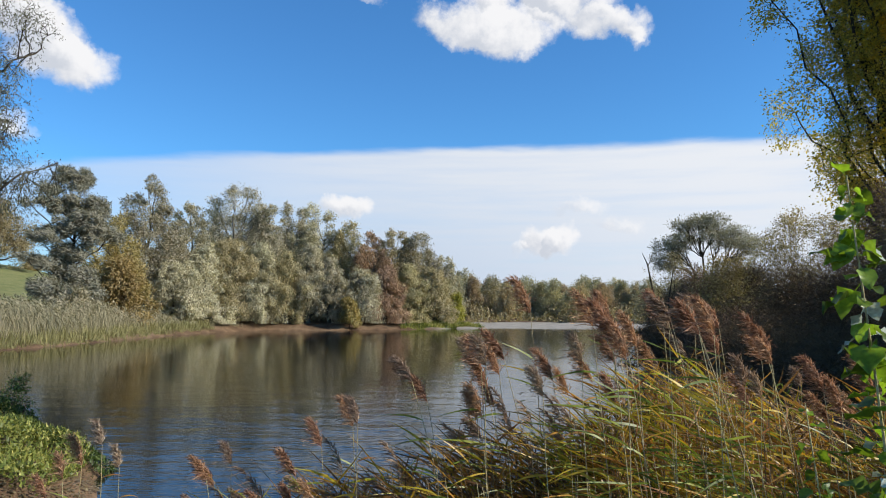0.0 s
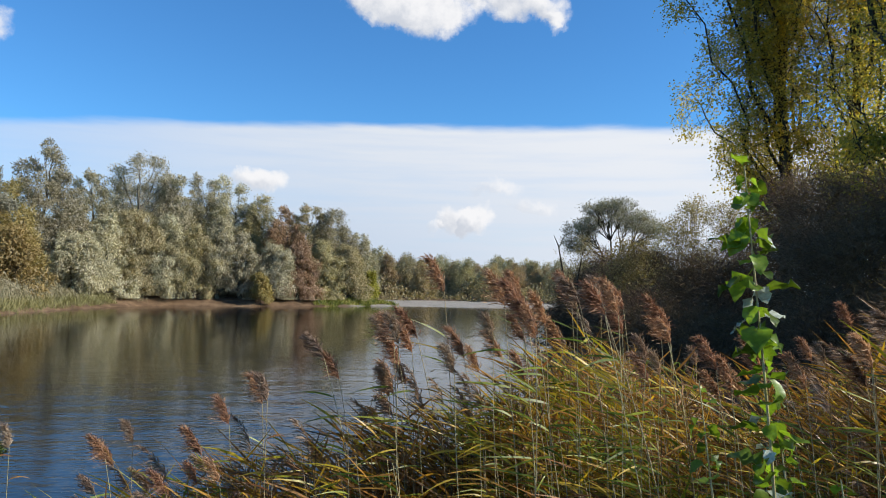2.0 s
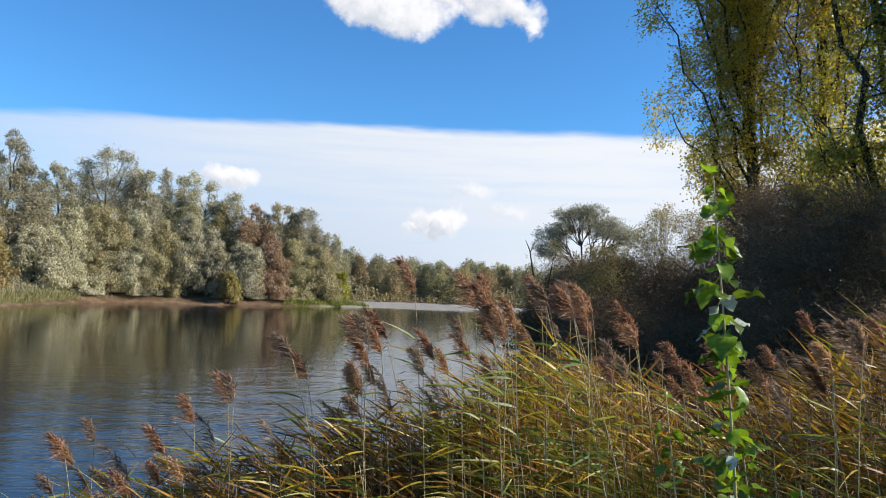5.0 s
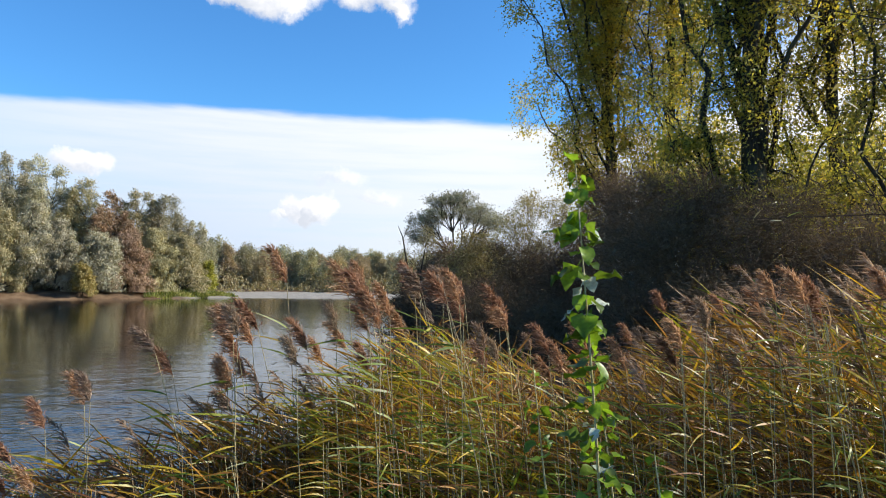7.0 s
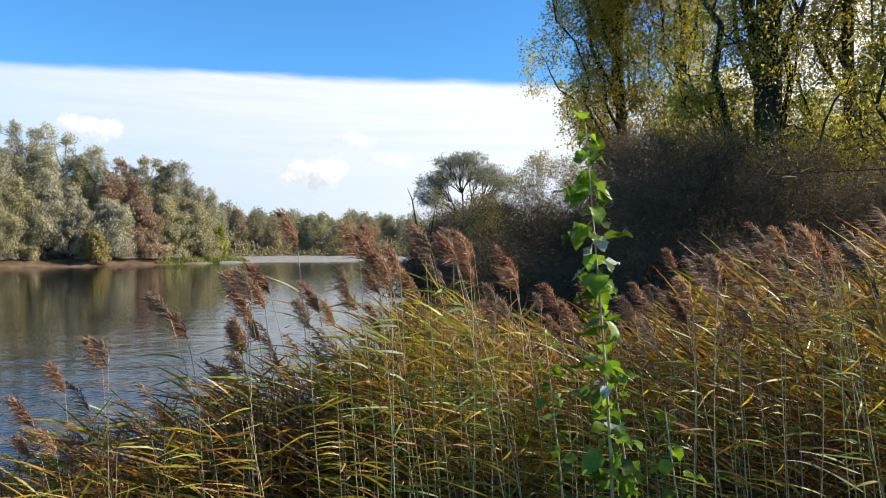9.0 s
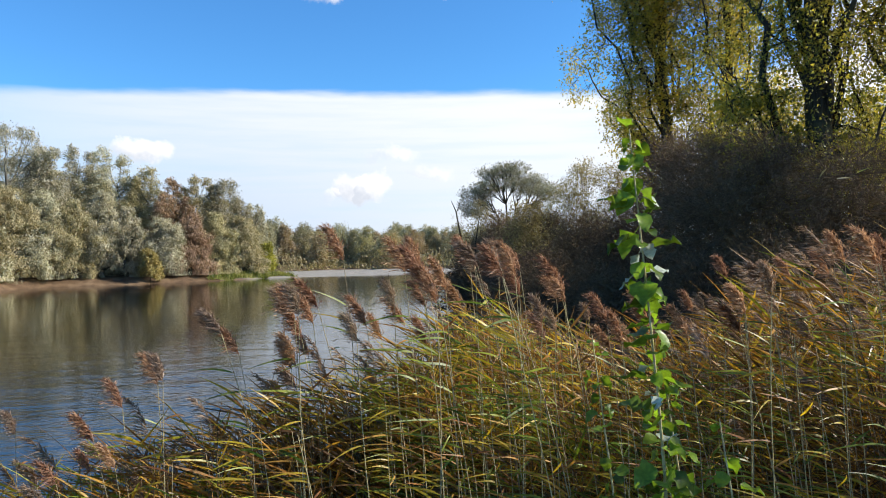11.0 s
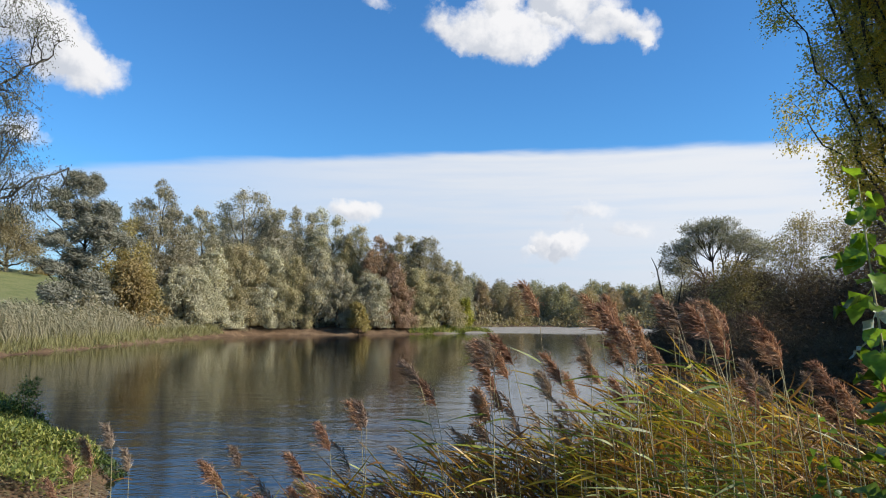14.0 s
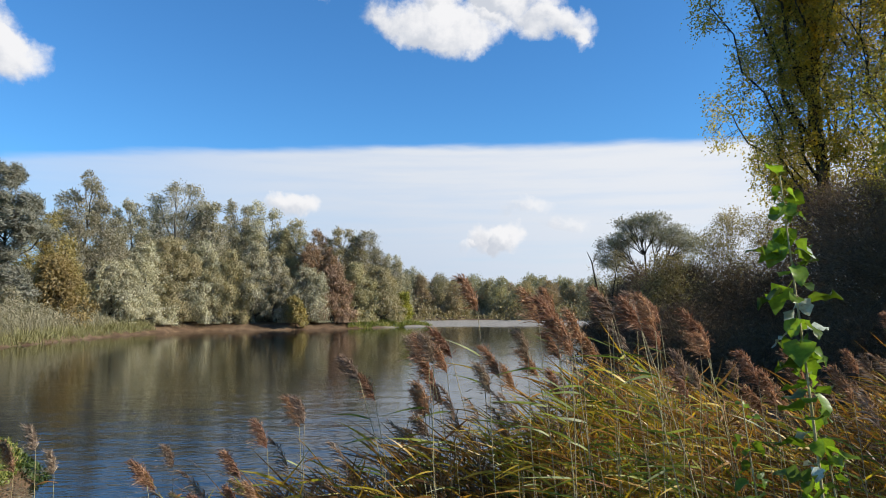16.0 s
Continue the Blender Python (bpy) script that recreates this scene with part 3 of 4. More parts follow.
# the wooded spit across the water: bearing, distance, top of the crown in degrees, width, leaves, colour
BACK = [(-24.9, 73, 6.9, 4.6, 5000, GOLD, "golden-brown"), (-22.2, 80, 9.8, 6.0, 11000, GREYGREEN, "grey-green"),
        (-19.7, 85, 8.1, 4.8, 8000, GREYGREEN, "grey-green"), (-16.2, 92, 9.9, 9.0, 16000, SILVER, "silvery"),
        (-13.8, 95, 8.2, 6.0, 11000, GREYGREEN, "grey-green"), (-11.9, 95, 8.4, 6.0, 11000, GREYGREEN, "grey-green"),
        (-9.7, 95, 8.0, 7.5, 13000, SILVER, "silvery"), (-7.4, 95, 7.0, 6.0, 10000, OLIVE, "olive"),
        (-5.7, 94, 6.2, 5.0, 9000, RUSSET, "reddish-brown"), (-3.6, 96, 6.5, 6.0, 10000, OLIVE, "olive-yellow"),
        (-1.7, 97, 6.1, 6.5, 11000, GREYGREEN, "grey-green"), (0.3, 98, 4.4, 4.0, 5000, GREYGREEN, "grey-green")]
FRONT = [(-20.7, 78.3, 3.6, 5.2, 8000, SILVER), (-18.7, 81.3, 4.6, 5.4, 8000, SILVER), (-16.6, 85.3, 5.6, 7.0, 11000, OLIVE),
         (-14.4, 86.3, 4.8, 6.2, 9000, SILVER), (-12.5, 86.3, 4.4, 5.6, 8000, OLIVE), (-10.7, 86.8, 5.2, 5.4, 8000, SILVER),
         (-9.0, 86.8, 3.9, 4.8, 7000, SILVER), (-6.6, 87.3, 3.5, 5.0, 7000, SILVER), (-4.6, 88.3, 3.3, 4.2, 6000, RUSSET),
         (-2.7, 90.3, 3.6, 5.0, 7000, OLIVE), (-0.8, 92.3, 3.3, 5.0, 7000, OLIVE)]


def build_spit():
    for i, (az, d, el, w, n, mat, tint) in enumerate(BACK):
        rng = np.random.default_rng(100 + i)
        h = tall(d, el, az)
        lobes = leader_lobes(rng, h, w * 1.5, 0.22, 6)
        wood, crown = grow(rng, h, 0.028 * h, lobes, (0.25, 0.095), int(n * 4.6), 1.3, (rng.uniform(-0.8, 0.3), 0), 4, -0.2, -0.55, 6, 9, 0.42, limb_r=0.012)
        plant("willow_tree", f"tall {tint} willow at the back of the wooded spit", "tree", az, d, wood, crown, BARK, mat, "willows on the spit")
    for i, (az, d, el, w, n, mat) in enumerate(FRONT):
        rng = np.random.default_rng(200 + i)
        h = tall(d, el, az)
        lobes = [(c, (r[0] * 0.74, r[1] * 0.74, r[2] * 0.8)) for c, r in random_lobes(rng, h * rng.uniform(0.92, 1.06), w * rng.uniform(1.2, 1.5), 0.10, 26, 0.8, 0.95)]
        wood, crown = grow(rng, h, 0.03 * h, lobes, (0.21, 0.10), int(n * 4.6), 0.9, (rng.uniform(-0.5, 0.5), -0.6), 4, 0.9, -0.2, 6, 9, 0.30)
        plant("willow_tree", "rounded low willow hanging over the muddy shore", "tree", az, d, wood, crown, BARK, mat, "low willows on the shore")


def build_understory():
    """Brown scrub and shoots under the willows of the spit."""
    rng = np.random.default_rng(250)
    soup = Soup(3)
    n = 34000
    az = rng.uniform(-22, 1.5, n)
    edge = np.interp(az, [-22, -17.7, -13.5, -9, -4.6, 0, 2], [78, 83, 88, 87, 88.5, 93, 96])
    d = edge + rng.uniform(0, 6, n)
    x, y = d * np.sin(np.radians(az)), d * np.cos(np.radians(az))
    top = 1.6 + 1.2 * np.sin(az * 2.1) * np.sin(az * 0.83 + 1) + (d - edge) * 0.25
    z = land(x, y) + np.maximum(top, 0.3) * rng.uniform(0, 1, n)
    blades(soup, np.stack([x, y, z], -1), rng.normal(0, 0.5, (n, 3)) + [0, 0, 0.4], rng.uniform(0.2, 0.4, n), rng.uniform(0.09, 0.17, n), rng, 0.1,
           rng.normal(0, 0.6, (n, 3)) + [0, -1, 0.3])
    ob = new("understory", soup.mesh("understory"))
    ob.data.materials.append(BRIAR)
    tagged(ob, "brown scrub and shoots under the willows", "scrub", kind="stuff")


build_spit()
build_understory()


def build_left_willow():
    rng = np.random.default_rng(31)
    h = tall(68, 10.1, -27.7)
    lobes = [((-0.3, 0, h - 0.9), (1.5, 1.3, 0.9)), ((1.2, 0, h - 1.2), (1.3, 1.2, 1.0)), ((2.0, 0.3, h - 2.6), (1.4, 1.3, 1.2)),
             ((-1.6, 0, h - 1.8), (1.3, 1.0, 0.6)), ((-2.6, -0.3, h - 3.2), (1.3, 0.9, 0.4)), ((-0.6, 0.6, h - 3.0), (1.6, 1.4, 1.1)),
             ((0.9, -0.5, h - 4.4), (1.9, 1.5, 1.4)), ((-2.3, 0.2, h - 5.4), (1.3, 1.1, 0.7)), ((2.4, 0, h - 5.8), (1.5, 1.4, 1.4)),
             ((-0.4, -0.6, h - 6.4), (1.8, 1.4, 1.3)), ((-2.9, 0, h - 7.8), (1.2, 0.8, 0.4)), ((0.8, 0.3, h - 8.3), (2.0, 1.5, 1.4)),
             ((-1.2, -0.2, h - 9.3), (1.7, 1.4, 1.2)), ((2.2, -0.4, h - 9.6), (1.7, 1.4, 1.5)), ((0.2, -0.4, h - 11.2), (2.6, 1.6, 1.3))]
    more = []
    for c, r in lobes:
        for _ in range(3):
            u = unit(rng.normal(0, 1, 3)) * np.array(r) * 0.75
            more.append((tuple(np.array(c) + u), (r[0] * 0.60, r[1] * 0.60, r[2] * 0.46)))
    wood, crown = grow(rng, h, 0.34, more, (0.26, 0.085), 62000, 0.8, (0.3, 0), 4, -0.1, -0.9, 7, 7, 0.46, limb_r=0.013)
    plant("willow_tree", "big dark grey-green willow bent by the wind above the reeds", "tree", -27.7, 68, wood, crown, BARK_D, WILLOW_D)
    rng = np.random.default_rng(33)
    for az, d, el, w, n, mat, lab in [(-24.3, 69, 3.9, 5.2, 7000, GOLD, "golden-brown bushy willow behind the reeds"),
                                      (-27.4, 63, 1.4, 3.4, 3000, SILVER, "pale low willow bush behind the reeds"),
                                      (-32.4, 125, 7.4, 11.5, 14000, TAN, "tan autumn willow beside the grassy hill")]:
        h = tall(d, el, az)
        wood, crown = grow(rng, h, 0.03 * h, random_lobes(rng, h, w, 0.2, 11, 0.8, 0.9), (0.3, 0.13), int(n * 1.6), 0.9, (0, 0), 5, 0.4, -0.3, 6, 14, 0.34)
        plant("willow_tree", lab, "tree", az, d, wood, crown, BARK, mat)
    for az, d, el, w, n, mat, lab in [(-7.4, 84.3, 0.9, 3.0, 2600, GOLD, "golden bush on the muddy shore"),
                                      (1.1, 94.5, 1.1, 3.4, 3000, LEMON, "bright yellow-green bush at the tip of the spit"),
                                      (-30.1, 132, 3.3, 2.8, 1500, GOLD, "small orange bush on the grassy hill")]:
        h = tall(d, el, az)
        wood, crown = grow(rng, h, 0.05, random_lobes(rng, h, w, 0.25, 8, 0.9, 0.9), (0.28, 0.15), int(n * 1.5), 0.6, (0, 0), 5, 0.3, -0.1, 5, 14, 0.36, 0.5)
        plant("bush", lab, "bush", az, d, wood, crown, TWIG, mat)


build_left_willow()


def build_far_wood():
    kinds = []
    for i in range(5):
        rng = np.random.default_rng(300 + i)
        h = 9.5
        w = (8.6, 7.4, 9.6, 8.0, 5.6)[i]
        wood, crown = grow(rng, h, 0.22, random_lobes(rng, h, w, 0.06, 16, 0.9, 1.0), (0.36, 0.2), 11500, 1.2, (0, 0), 5, -0.3, -0.2, 5, 12, 0.40)
        kinds.append((wood, crown))
    rng = np.random.default_rng(320)
    spots = [(-3.0 + 0.72 * i + rng.uniform(-0.4, 0.4), 138 + rng.uniform(-5, 12)) for i in range(34)]
    spots += [(-4.0 + 1.0 * i + rng.uniform(-0.5, 0.5), 165 + rng.uniform(-8, 14)) for i in range(30)]
    first = {}
    for j, (az, d) in enumerate(spots):
        i = int(rng.integers(0, 5))
        s = rng.uniform(0.72, 0.92) * (1.12 if d > 155 else 1.0) * np.interp(az, [0, 14], [1.08, 0.92])
        if d < 155 and az < 3:
            s *= 1.05
        x, y = spot(az, d)
        mat = FARLEAF_B if i in (1, 4) else FARLEAF
        if i not in first:
            first[i] = plant("far_tree", "far tree in grey-green autumn leaf on the opposite shore" if i not in (1, 4) else
                             "far tree in brown autumn leaf on the opposite shore", "tree", az, d, *kinds[i], BARK, mat, "far wood")
            first[i].matrix_world = pose(x, y, ground_z(x, y), 0, 0, rng.uniform(0, 360)) @ Matrix.Scale(s, 4)
        else:
            copy_thing(first[i], pose(x, y, ground_z(x, y), 0, 0, rng.uniform(0, 360)) @ Matrix.Scale(s, 4))
    low = Soup()
    n = 9000
    x, y = rng.uniform(-8, 46, 5 * n), rng.uniform(100, 142, 5 * n)
    d = shore_distance(x, y)
    ok = (d > -0.4) & (d < 5)
    x, y, d = x[ok], y[ok], d[ok]
    n = len(x)
    z = land(x, y) + rng.uniform(0, 1, n) * np.clip(0.6 + d * 0.5, 0.3, 2.4) * (1.1 + 0.6 * np.sin(x * 0.8) * np.sin(y * 0.5 + 1))
    blades(low, np.stack([x, y, z], -1), rng.normal(0, 0.5, (n, 3)) + [0, 0, 0.5], rng.uniform(0.3, 0.6, n), rng.uniform(0.15, 0.3, n), rng)
    ob = new("far_scrub", low.mesh("far_scrub"))
    ob.data.materials.append(OLIVE)
    tagged(ob, "low olive scrub along the far shore", "bushes", kind="stuff")


build_far_wood()


def build_right_bank():
    # the round-headed willow
    rng = np.random.default_rng(41)
    az, d = 20.6, 42
    h = tall(d, 7.7, az)
    lobes = []
    for k in range(26):
        a = math.pi * (0.05 + 0.90 * (k + 0.5) / 26)
        rr = rng.uniform(0.6, 1.0)
        lobes.append(((-2.55 * math.cos(a) * rr - 0.05, rng.uniform(-1.6, 1.6), h * 0.52 + (h * 0.40) * math.sin(a) ** 0.8 * rr), (0.72, 0.7, 0.36)))
    lobes += [((2.2, 0.4, h * 0.50), (0.75, 0.7, 0.6)), ((-2.0, 0.2, h * 0.58), (0.8, 0.6, 0.45))]
    wood, crown = grow(rng, h, 0.17, lobes, (0.115, 0.032), 30000, 1.0, (0.1, 0), 14, -0.2, -0.25, 6, 12, 0.30, 0.42, h * 0.36, 6)
    plant("willow_tree", "round-headed willow with bare dark limbs and thin grey-green leaves", "tree", az, d, wood, crown, BARK_D, WILLOW_D)
    rng = np.random.default_rng(43)
    h = tall(40, 4.4, 17.8)
    wood, crown = grow(rng, h, 0.09, random_lobes(rng, h, 3.0, 0.25, 9), (0.13, 0.04), 4500, 0.8, (0, 0), 8, 0.2, -0.2, 5, 10, 0.4)
    plant("willow_tree", "small thin olive willow below the round-headed one", "tree", 18.2, 40, wood, crown, BARK_D, OLIVE)

    # a dead forked stem at the water's edge
    wood = Soup()
    rng = np.random.default_rng(44)
    hh = tall(31, 4.4, 16.9)
    tube(wood, [(0.15, 0, -0.2), (0.1, 0, 1.0), (-0.18, 0, hh * 0.6), (-0.42, 0, hh * 0.9), (-0.62, 0, hh)], [0.07, 0.06, 0.045, 0.03, 0.012])
    tube(wood, [(-0.40, 0, hh * 0.88), (-0.28, 0, hh * 0.94), (-0.22, 0, hh * 1.0)], [0.02, 0.014, 0.006], 5)
    tube(wood, [(0.12, 0, 0.5), (0.35, 0, hh * 0.4), (0.42, 0.1, hh * 0.6), (0.62, 0.1, hh * 0.85)], [0.06, 0.05, 0.035, 0.015])
    tube(wood, [(0.40, 0, hh * 0.55), (0.7, 0, hh * 0.58), (0.95, 0, hh * 0.7)], [0.03, 0.02, 0.008], 5)
    tube(wood, [(0.5, 0, 0.9), (0.1, -0.2, 1.25), (-0.4, -0.4, 1.05), (-0.8, -0.5, 0.55), (-1.3, -0.6, 0.1)], [0.05, 0.05, 0.04, 0.03, 0.012], 6)
    tube(wood, [(-0.3, -0.35, 1.1), (-0.7, -0.6, 0.95), (-1.0, -0.7, 0.5)], [0.025, 0.018, 0.006], 5)
    thing = new("dead_tree")
    x, y = spot(17.0, 31)
    thing.matrix_world = pose(x, y, ground_z(x, y), 0, 0, -16.7)
    tagged(thing, "bare dead forked stem at the edge of the lake", "dead tree")
    part("trunk", wood.mesh("dead_tree", True), BARK_D, thing)

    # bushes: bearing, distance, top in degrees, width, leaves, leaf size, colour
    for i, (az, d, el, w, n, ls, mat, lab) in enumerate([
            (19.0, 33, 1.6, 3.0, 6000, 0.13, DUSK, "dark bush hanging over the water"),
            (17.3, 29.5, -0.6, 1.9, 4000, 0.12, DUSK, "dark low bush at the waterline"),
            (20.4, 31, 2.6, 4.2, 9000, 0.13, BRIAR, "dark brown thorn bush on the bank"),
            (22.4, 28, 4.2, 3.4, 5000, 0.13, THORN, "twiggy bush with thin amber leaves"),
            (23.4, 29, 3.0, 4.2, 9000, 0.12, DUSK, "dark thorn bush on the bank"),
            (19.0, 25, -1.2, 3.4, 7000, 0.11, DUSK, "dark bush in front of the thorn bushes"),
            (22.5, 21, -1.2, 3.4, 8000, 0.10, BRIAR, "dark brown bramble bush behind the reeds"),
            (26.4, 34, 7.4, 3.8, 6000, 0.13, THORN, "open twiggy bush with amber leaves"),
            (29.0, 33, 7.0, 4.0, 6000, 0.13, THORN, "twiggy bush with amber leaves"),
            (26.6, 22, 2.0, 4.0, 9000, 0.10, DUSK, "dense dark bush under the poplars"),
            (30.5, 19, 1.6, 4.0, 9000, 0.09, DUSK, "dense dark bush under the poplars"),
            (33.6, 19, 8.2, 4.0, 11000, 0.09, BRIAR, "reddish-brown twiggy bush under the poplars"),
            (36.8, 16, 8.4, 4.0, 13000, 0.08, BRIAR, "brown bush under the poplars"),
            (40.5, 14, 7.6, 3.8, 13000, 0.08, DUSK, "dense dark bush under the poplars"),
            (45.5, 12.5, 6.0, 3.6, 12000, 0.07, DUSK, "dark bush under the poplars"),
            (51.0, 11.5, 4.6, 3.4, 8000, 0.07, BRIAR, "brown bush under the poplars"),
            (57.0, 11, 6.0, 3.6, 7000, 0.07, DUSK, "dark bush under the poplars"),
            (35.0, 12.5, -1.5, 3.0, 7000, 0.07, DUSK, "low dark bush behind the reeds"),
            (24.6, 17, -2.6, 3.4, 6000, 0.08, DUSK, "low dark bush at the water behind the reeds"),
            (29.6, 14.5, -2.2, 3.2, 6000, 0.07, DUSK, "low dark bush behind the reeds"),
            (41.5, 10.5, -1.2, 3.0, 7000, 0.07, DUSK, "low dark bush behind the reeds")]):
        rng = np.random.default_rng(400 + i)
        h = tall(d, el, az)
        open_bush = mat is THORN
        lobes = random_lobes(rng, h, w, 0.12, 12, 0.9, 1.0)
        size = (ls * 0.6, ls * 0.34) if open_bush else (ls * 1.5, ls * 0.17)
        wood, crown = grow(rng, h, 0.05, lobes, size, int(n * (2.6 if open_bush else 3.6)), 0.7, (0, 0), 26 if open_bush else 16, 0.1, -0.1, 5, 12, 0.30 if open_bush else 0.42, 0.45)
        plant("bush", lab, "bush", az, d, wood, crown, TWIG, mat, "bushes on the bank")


build_right_bank()


def poplar(seed, az, d, height, trunk_r, width, left, right, n, leafmat, label, low=0.12, leaf=(0.08, 0.068), limbs=13):
    """A columnar poplar: a few steep limbs beside the trunk, leafy sprays all along them."""
    rng = np.random.default_rng(seed)
    ways = []
    for k in range(limbs):
        t = (k + 0.5) / limbs
        x = (-left + (left + right) * ((k * 0.618 + rng.uniform(0, 0.08)) % 1.0)) * (1.0 if t < 0.6 else 0.75)
        foot = height * (low * 0.75 + 0.42 * t)
        top = min(0.98 * height, foot + height * rng.uniform(0.32, 0.52) + 0.8 * abs(x))
        ways.append((foot, (x, rng.uniform(-0.42, 0.42) * width, top)))
    # short lower limbs whose sprays hang at the foot of the crown
    for k in range(limbs // 2):
        x = rng.uniform(-left, right) * 0.92
        foot = height * low * rng.uniform(0.7, 1.1)
        ways.append((foot, (x, rng.uniform(-0.3, 0.3) * width, foot + 1.2 + 1.15 * abs(x))))
    wood, crown = limbed(rng, height, trunk_r, ways, width * 0.10, 15, leaf, n, width * 0.15, 0.5, 0.16, -0.09)
    return plant("poplar_tree", label, "tree", az, d, wood, crown, BARK_D, leafmat, "poplars")


def build_poplars():
    poplar(51, 32.8, 25, 19, 0.24, 6.0, 3.75, 1.7, 92000, POPLAR_Y, "tall columnar poplar with green and yellowing leaves", 0.24, limbs=17)
    poplar(52, 37.4, 24, 18, 0.16, 4.8, 1.9, 2.1, 44000, POPLAR_Y, "tall poplar in yellow-green autumn leaf", 0.2)
    poplar(53, 43.4, 16, 19, 0.30, 4.8, 2.8, 2.2, 98000, POPLAR, "big dark-stemmed poplar with ivy-like dense shoots", leaf=(0.062, 0.052), limbs=18)
    poplar(54, 48.5, 17, 17, 0.16, 4.2, 1.9, 1.7, 48000, POPLAR, "slender poplar among the bushes", leaf=(0.062, 0.052))
    poplar(55, 53.5, 15, 16, 0.15, 4.0, 1.7, 1.7, 40000, POPLAR, "slender poplar with thin yellow leaves", leaf=(0.062, 0.052))
    # trees at 46.0 and 51.5 degrees are added to shade the bank's bushes
    for i, (az, d, h, w, n, mat, lab) in enumerate([(40.0, 31, 8.5, 6, 14000, POPLAR_Y, "yellow-green tree added behind the poplars to shade the bushes"),
                                                    (46.0, 29, 7.0, 6, 14000, POPLAR, "green tree added behind the poplars to shade the bushes"),
                                                    (51.5, 27, 6.5, 6, 13000, POPLAR_Y, "yellowing tree added behind the poplars to shade the bushes")]):
        rng = np.random.default_rng(560 + i)
        wood, crown = grow(rng, h, 0.16, random_lobes(rng, h, w, 0.15, 16, 0.9, 0.9), (0.13, 0.10), int(n * 1.2), 1.2, (0, 0), 6, 0.2, -0.2, 6, 18, 0.36)
        plant("broadleaf_tree", lab, "tree", az, d, wood, crown, BARK_D, mat, "trees behind the poplars")


build_poplars()


def build_left_tree():
    rng = np.random.default_rng(61)
    az, d = -38.6, 13.0
    h = 8.5
    ways = [(h * (0.22 + 0.5 * k / 13), (rng.uniform(-1.6, 2.6) * (1 - 0.3 * k / 13), rng.uniform(-1.5, 1.5), h * (0.42 + 0.56 * (k + rng.uniform(0, 0.8)) / 13))) for k in range(13)]
    wood, crown = limbed(rng, h, 0.13, ways, 0.34, 12, (0.055, 0.016), 52000, 0.55, 0.5, 0.3, 0.06, 0.9, 0.3, 0.7)
    plant("willow_tree", "thin-leaved dark willow on the near bank", "tree", az, d, wood, crown, BARK_D, SHADE_GREEN)


build_left_tree()


# ---- far reeds, grass and the herbs of the near bank ----
def scatter(rng, n, x0, x1, y0, y1, near, far):
    """Places on land between near and far metres from the shore."""
    x, y = rng.uniform(x0, x1, n), rng.uniform(y0, y1, n)
    d = shore_distance(x, y)
    ok = (d > near) & (d < far)
    return x[ok], y[ok], d[ok]


def stuff(name, soup, mat, label, category):
    ob = new(name, soup.mesh(name))
    ob.data.materials.append(mat)
    return tagged(ob, label, category, kind="stuff")


def build_far_reeds():
    rng = np.random.default_rng(71)
    reed, fringe = Soup(), Soup()
    x, y, d = scatter(rng, 95000, -44, -17, 30, 80, 0.8, 11)
    keep = rng.uniform(0, 1, len(x)) < 0.75
    x, y, d = x[keep], y[keep], d[keep]
    n = len(x)
    z = land(x, y)
    tallness = np.interp(y, [40, 60, 70, 80], [2.5, 2.3, 1.3, 0.8]) * (1 + 0.16 * np.sin(x * 0.9) * np.sin(y * 0.6))
    ln = tallness * rng.uniform(0.75, 1.1, n) * np.clip(0.55 + d * 0.25, 0, 1)
    base = np.stack([x, y, z - 0.1], -1)
    way = np.stack([rng.normal(-0.22, 0.34, n), rng.normal(0, 0.34, n), np.ones(n)], -1)
    bend = np.stack([rng.normal(-0.25, 0.15, n), rng.normal(0, 0.12, n), -0.1 * np.ones(n)], -1)
    ribbon(reed, base, way, ln, rng.uniform(0.02, 0.045, n), bend, rng, 2)
    tip = base + unit(way) * ln[:, None] + bend
    m = rng.uniform(0, 1, n) < 0.7
    blades(reed, tip[m] - [0, 0, 0.12], rng.normal(0, 0.4, (m.sum(), 3)) + [-0.6, 0, 0.5], rng.uniform(0.2, 0.36, m.sum()), rng.uniform(0.06, 0.11, m.sum()), rng)
    stuff("far_reed_bed", reed, SEDGE, "pale grey-brown reed bed on the opposite bank", "reeds")
    x, y, d = scatter(rng, 90000, -34, -20, 30, 76, -0.1, 1.5)
    n = len(x)
    base = np.stack([x, y, land(x, y) - 0.05], -1)
    ribbon(fringe, base, rng.normal(0, 0.2, (n, 3)) + [0, 0, 1], rng.uniform(0.15, 0.85, n) * np.clip(0.3 + d, 0, 1), rng.uniform(0.03, 0.07, n), rng.normal(0, 0.12, (n, 3)), rng, 2)
    stuff("sedge_fringe", fringe, SEDGE_G, "green sedge fringe at the foot of the reed bed", "sedge")
    grass = Soup()
    x, y, d = scatter(rng, 24000, -5, 7, 83, 98, 0.1, 4)
    n = len(x)
    base = np.stack([x, y, land(x, y) - 0.03], -1)
    ribbon(grass, base, rng.normal(0, 0.3, (n, 3)) + [0, 0, 1], rng.uniform(0.1, 0.45, n), rng.uniform(0.06, 0.14, n), rng.normal(0, 0.12, (n, 3)), rng, 2)
    stuff("shore_grass", grass, HERB, "bright green grass on the tip of the spit", "grass")


build_far_reeds()


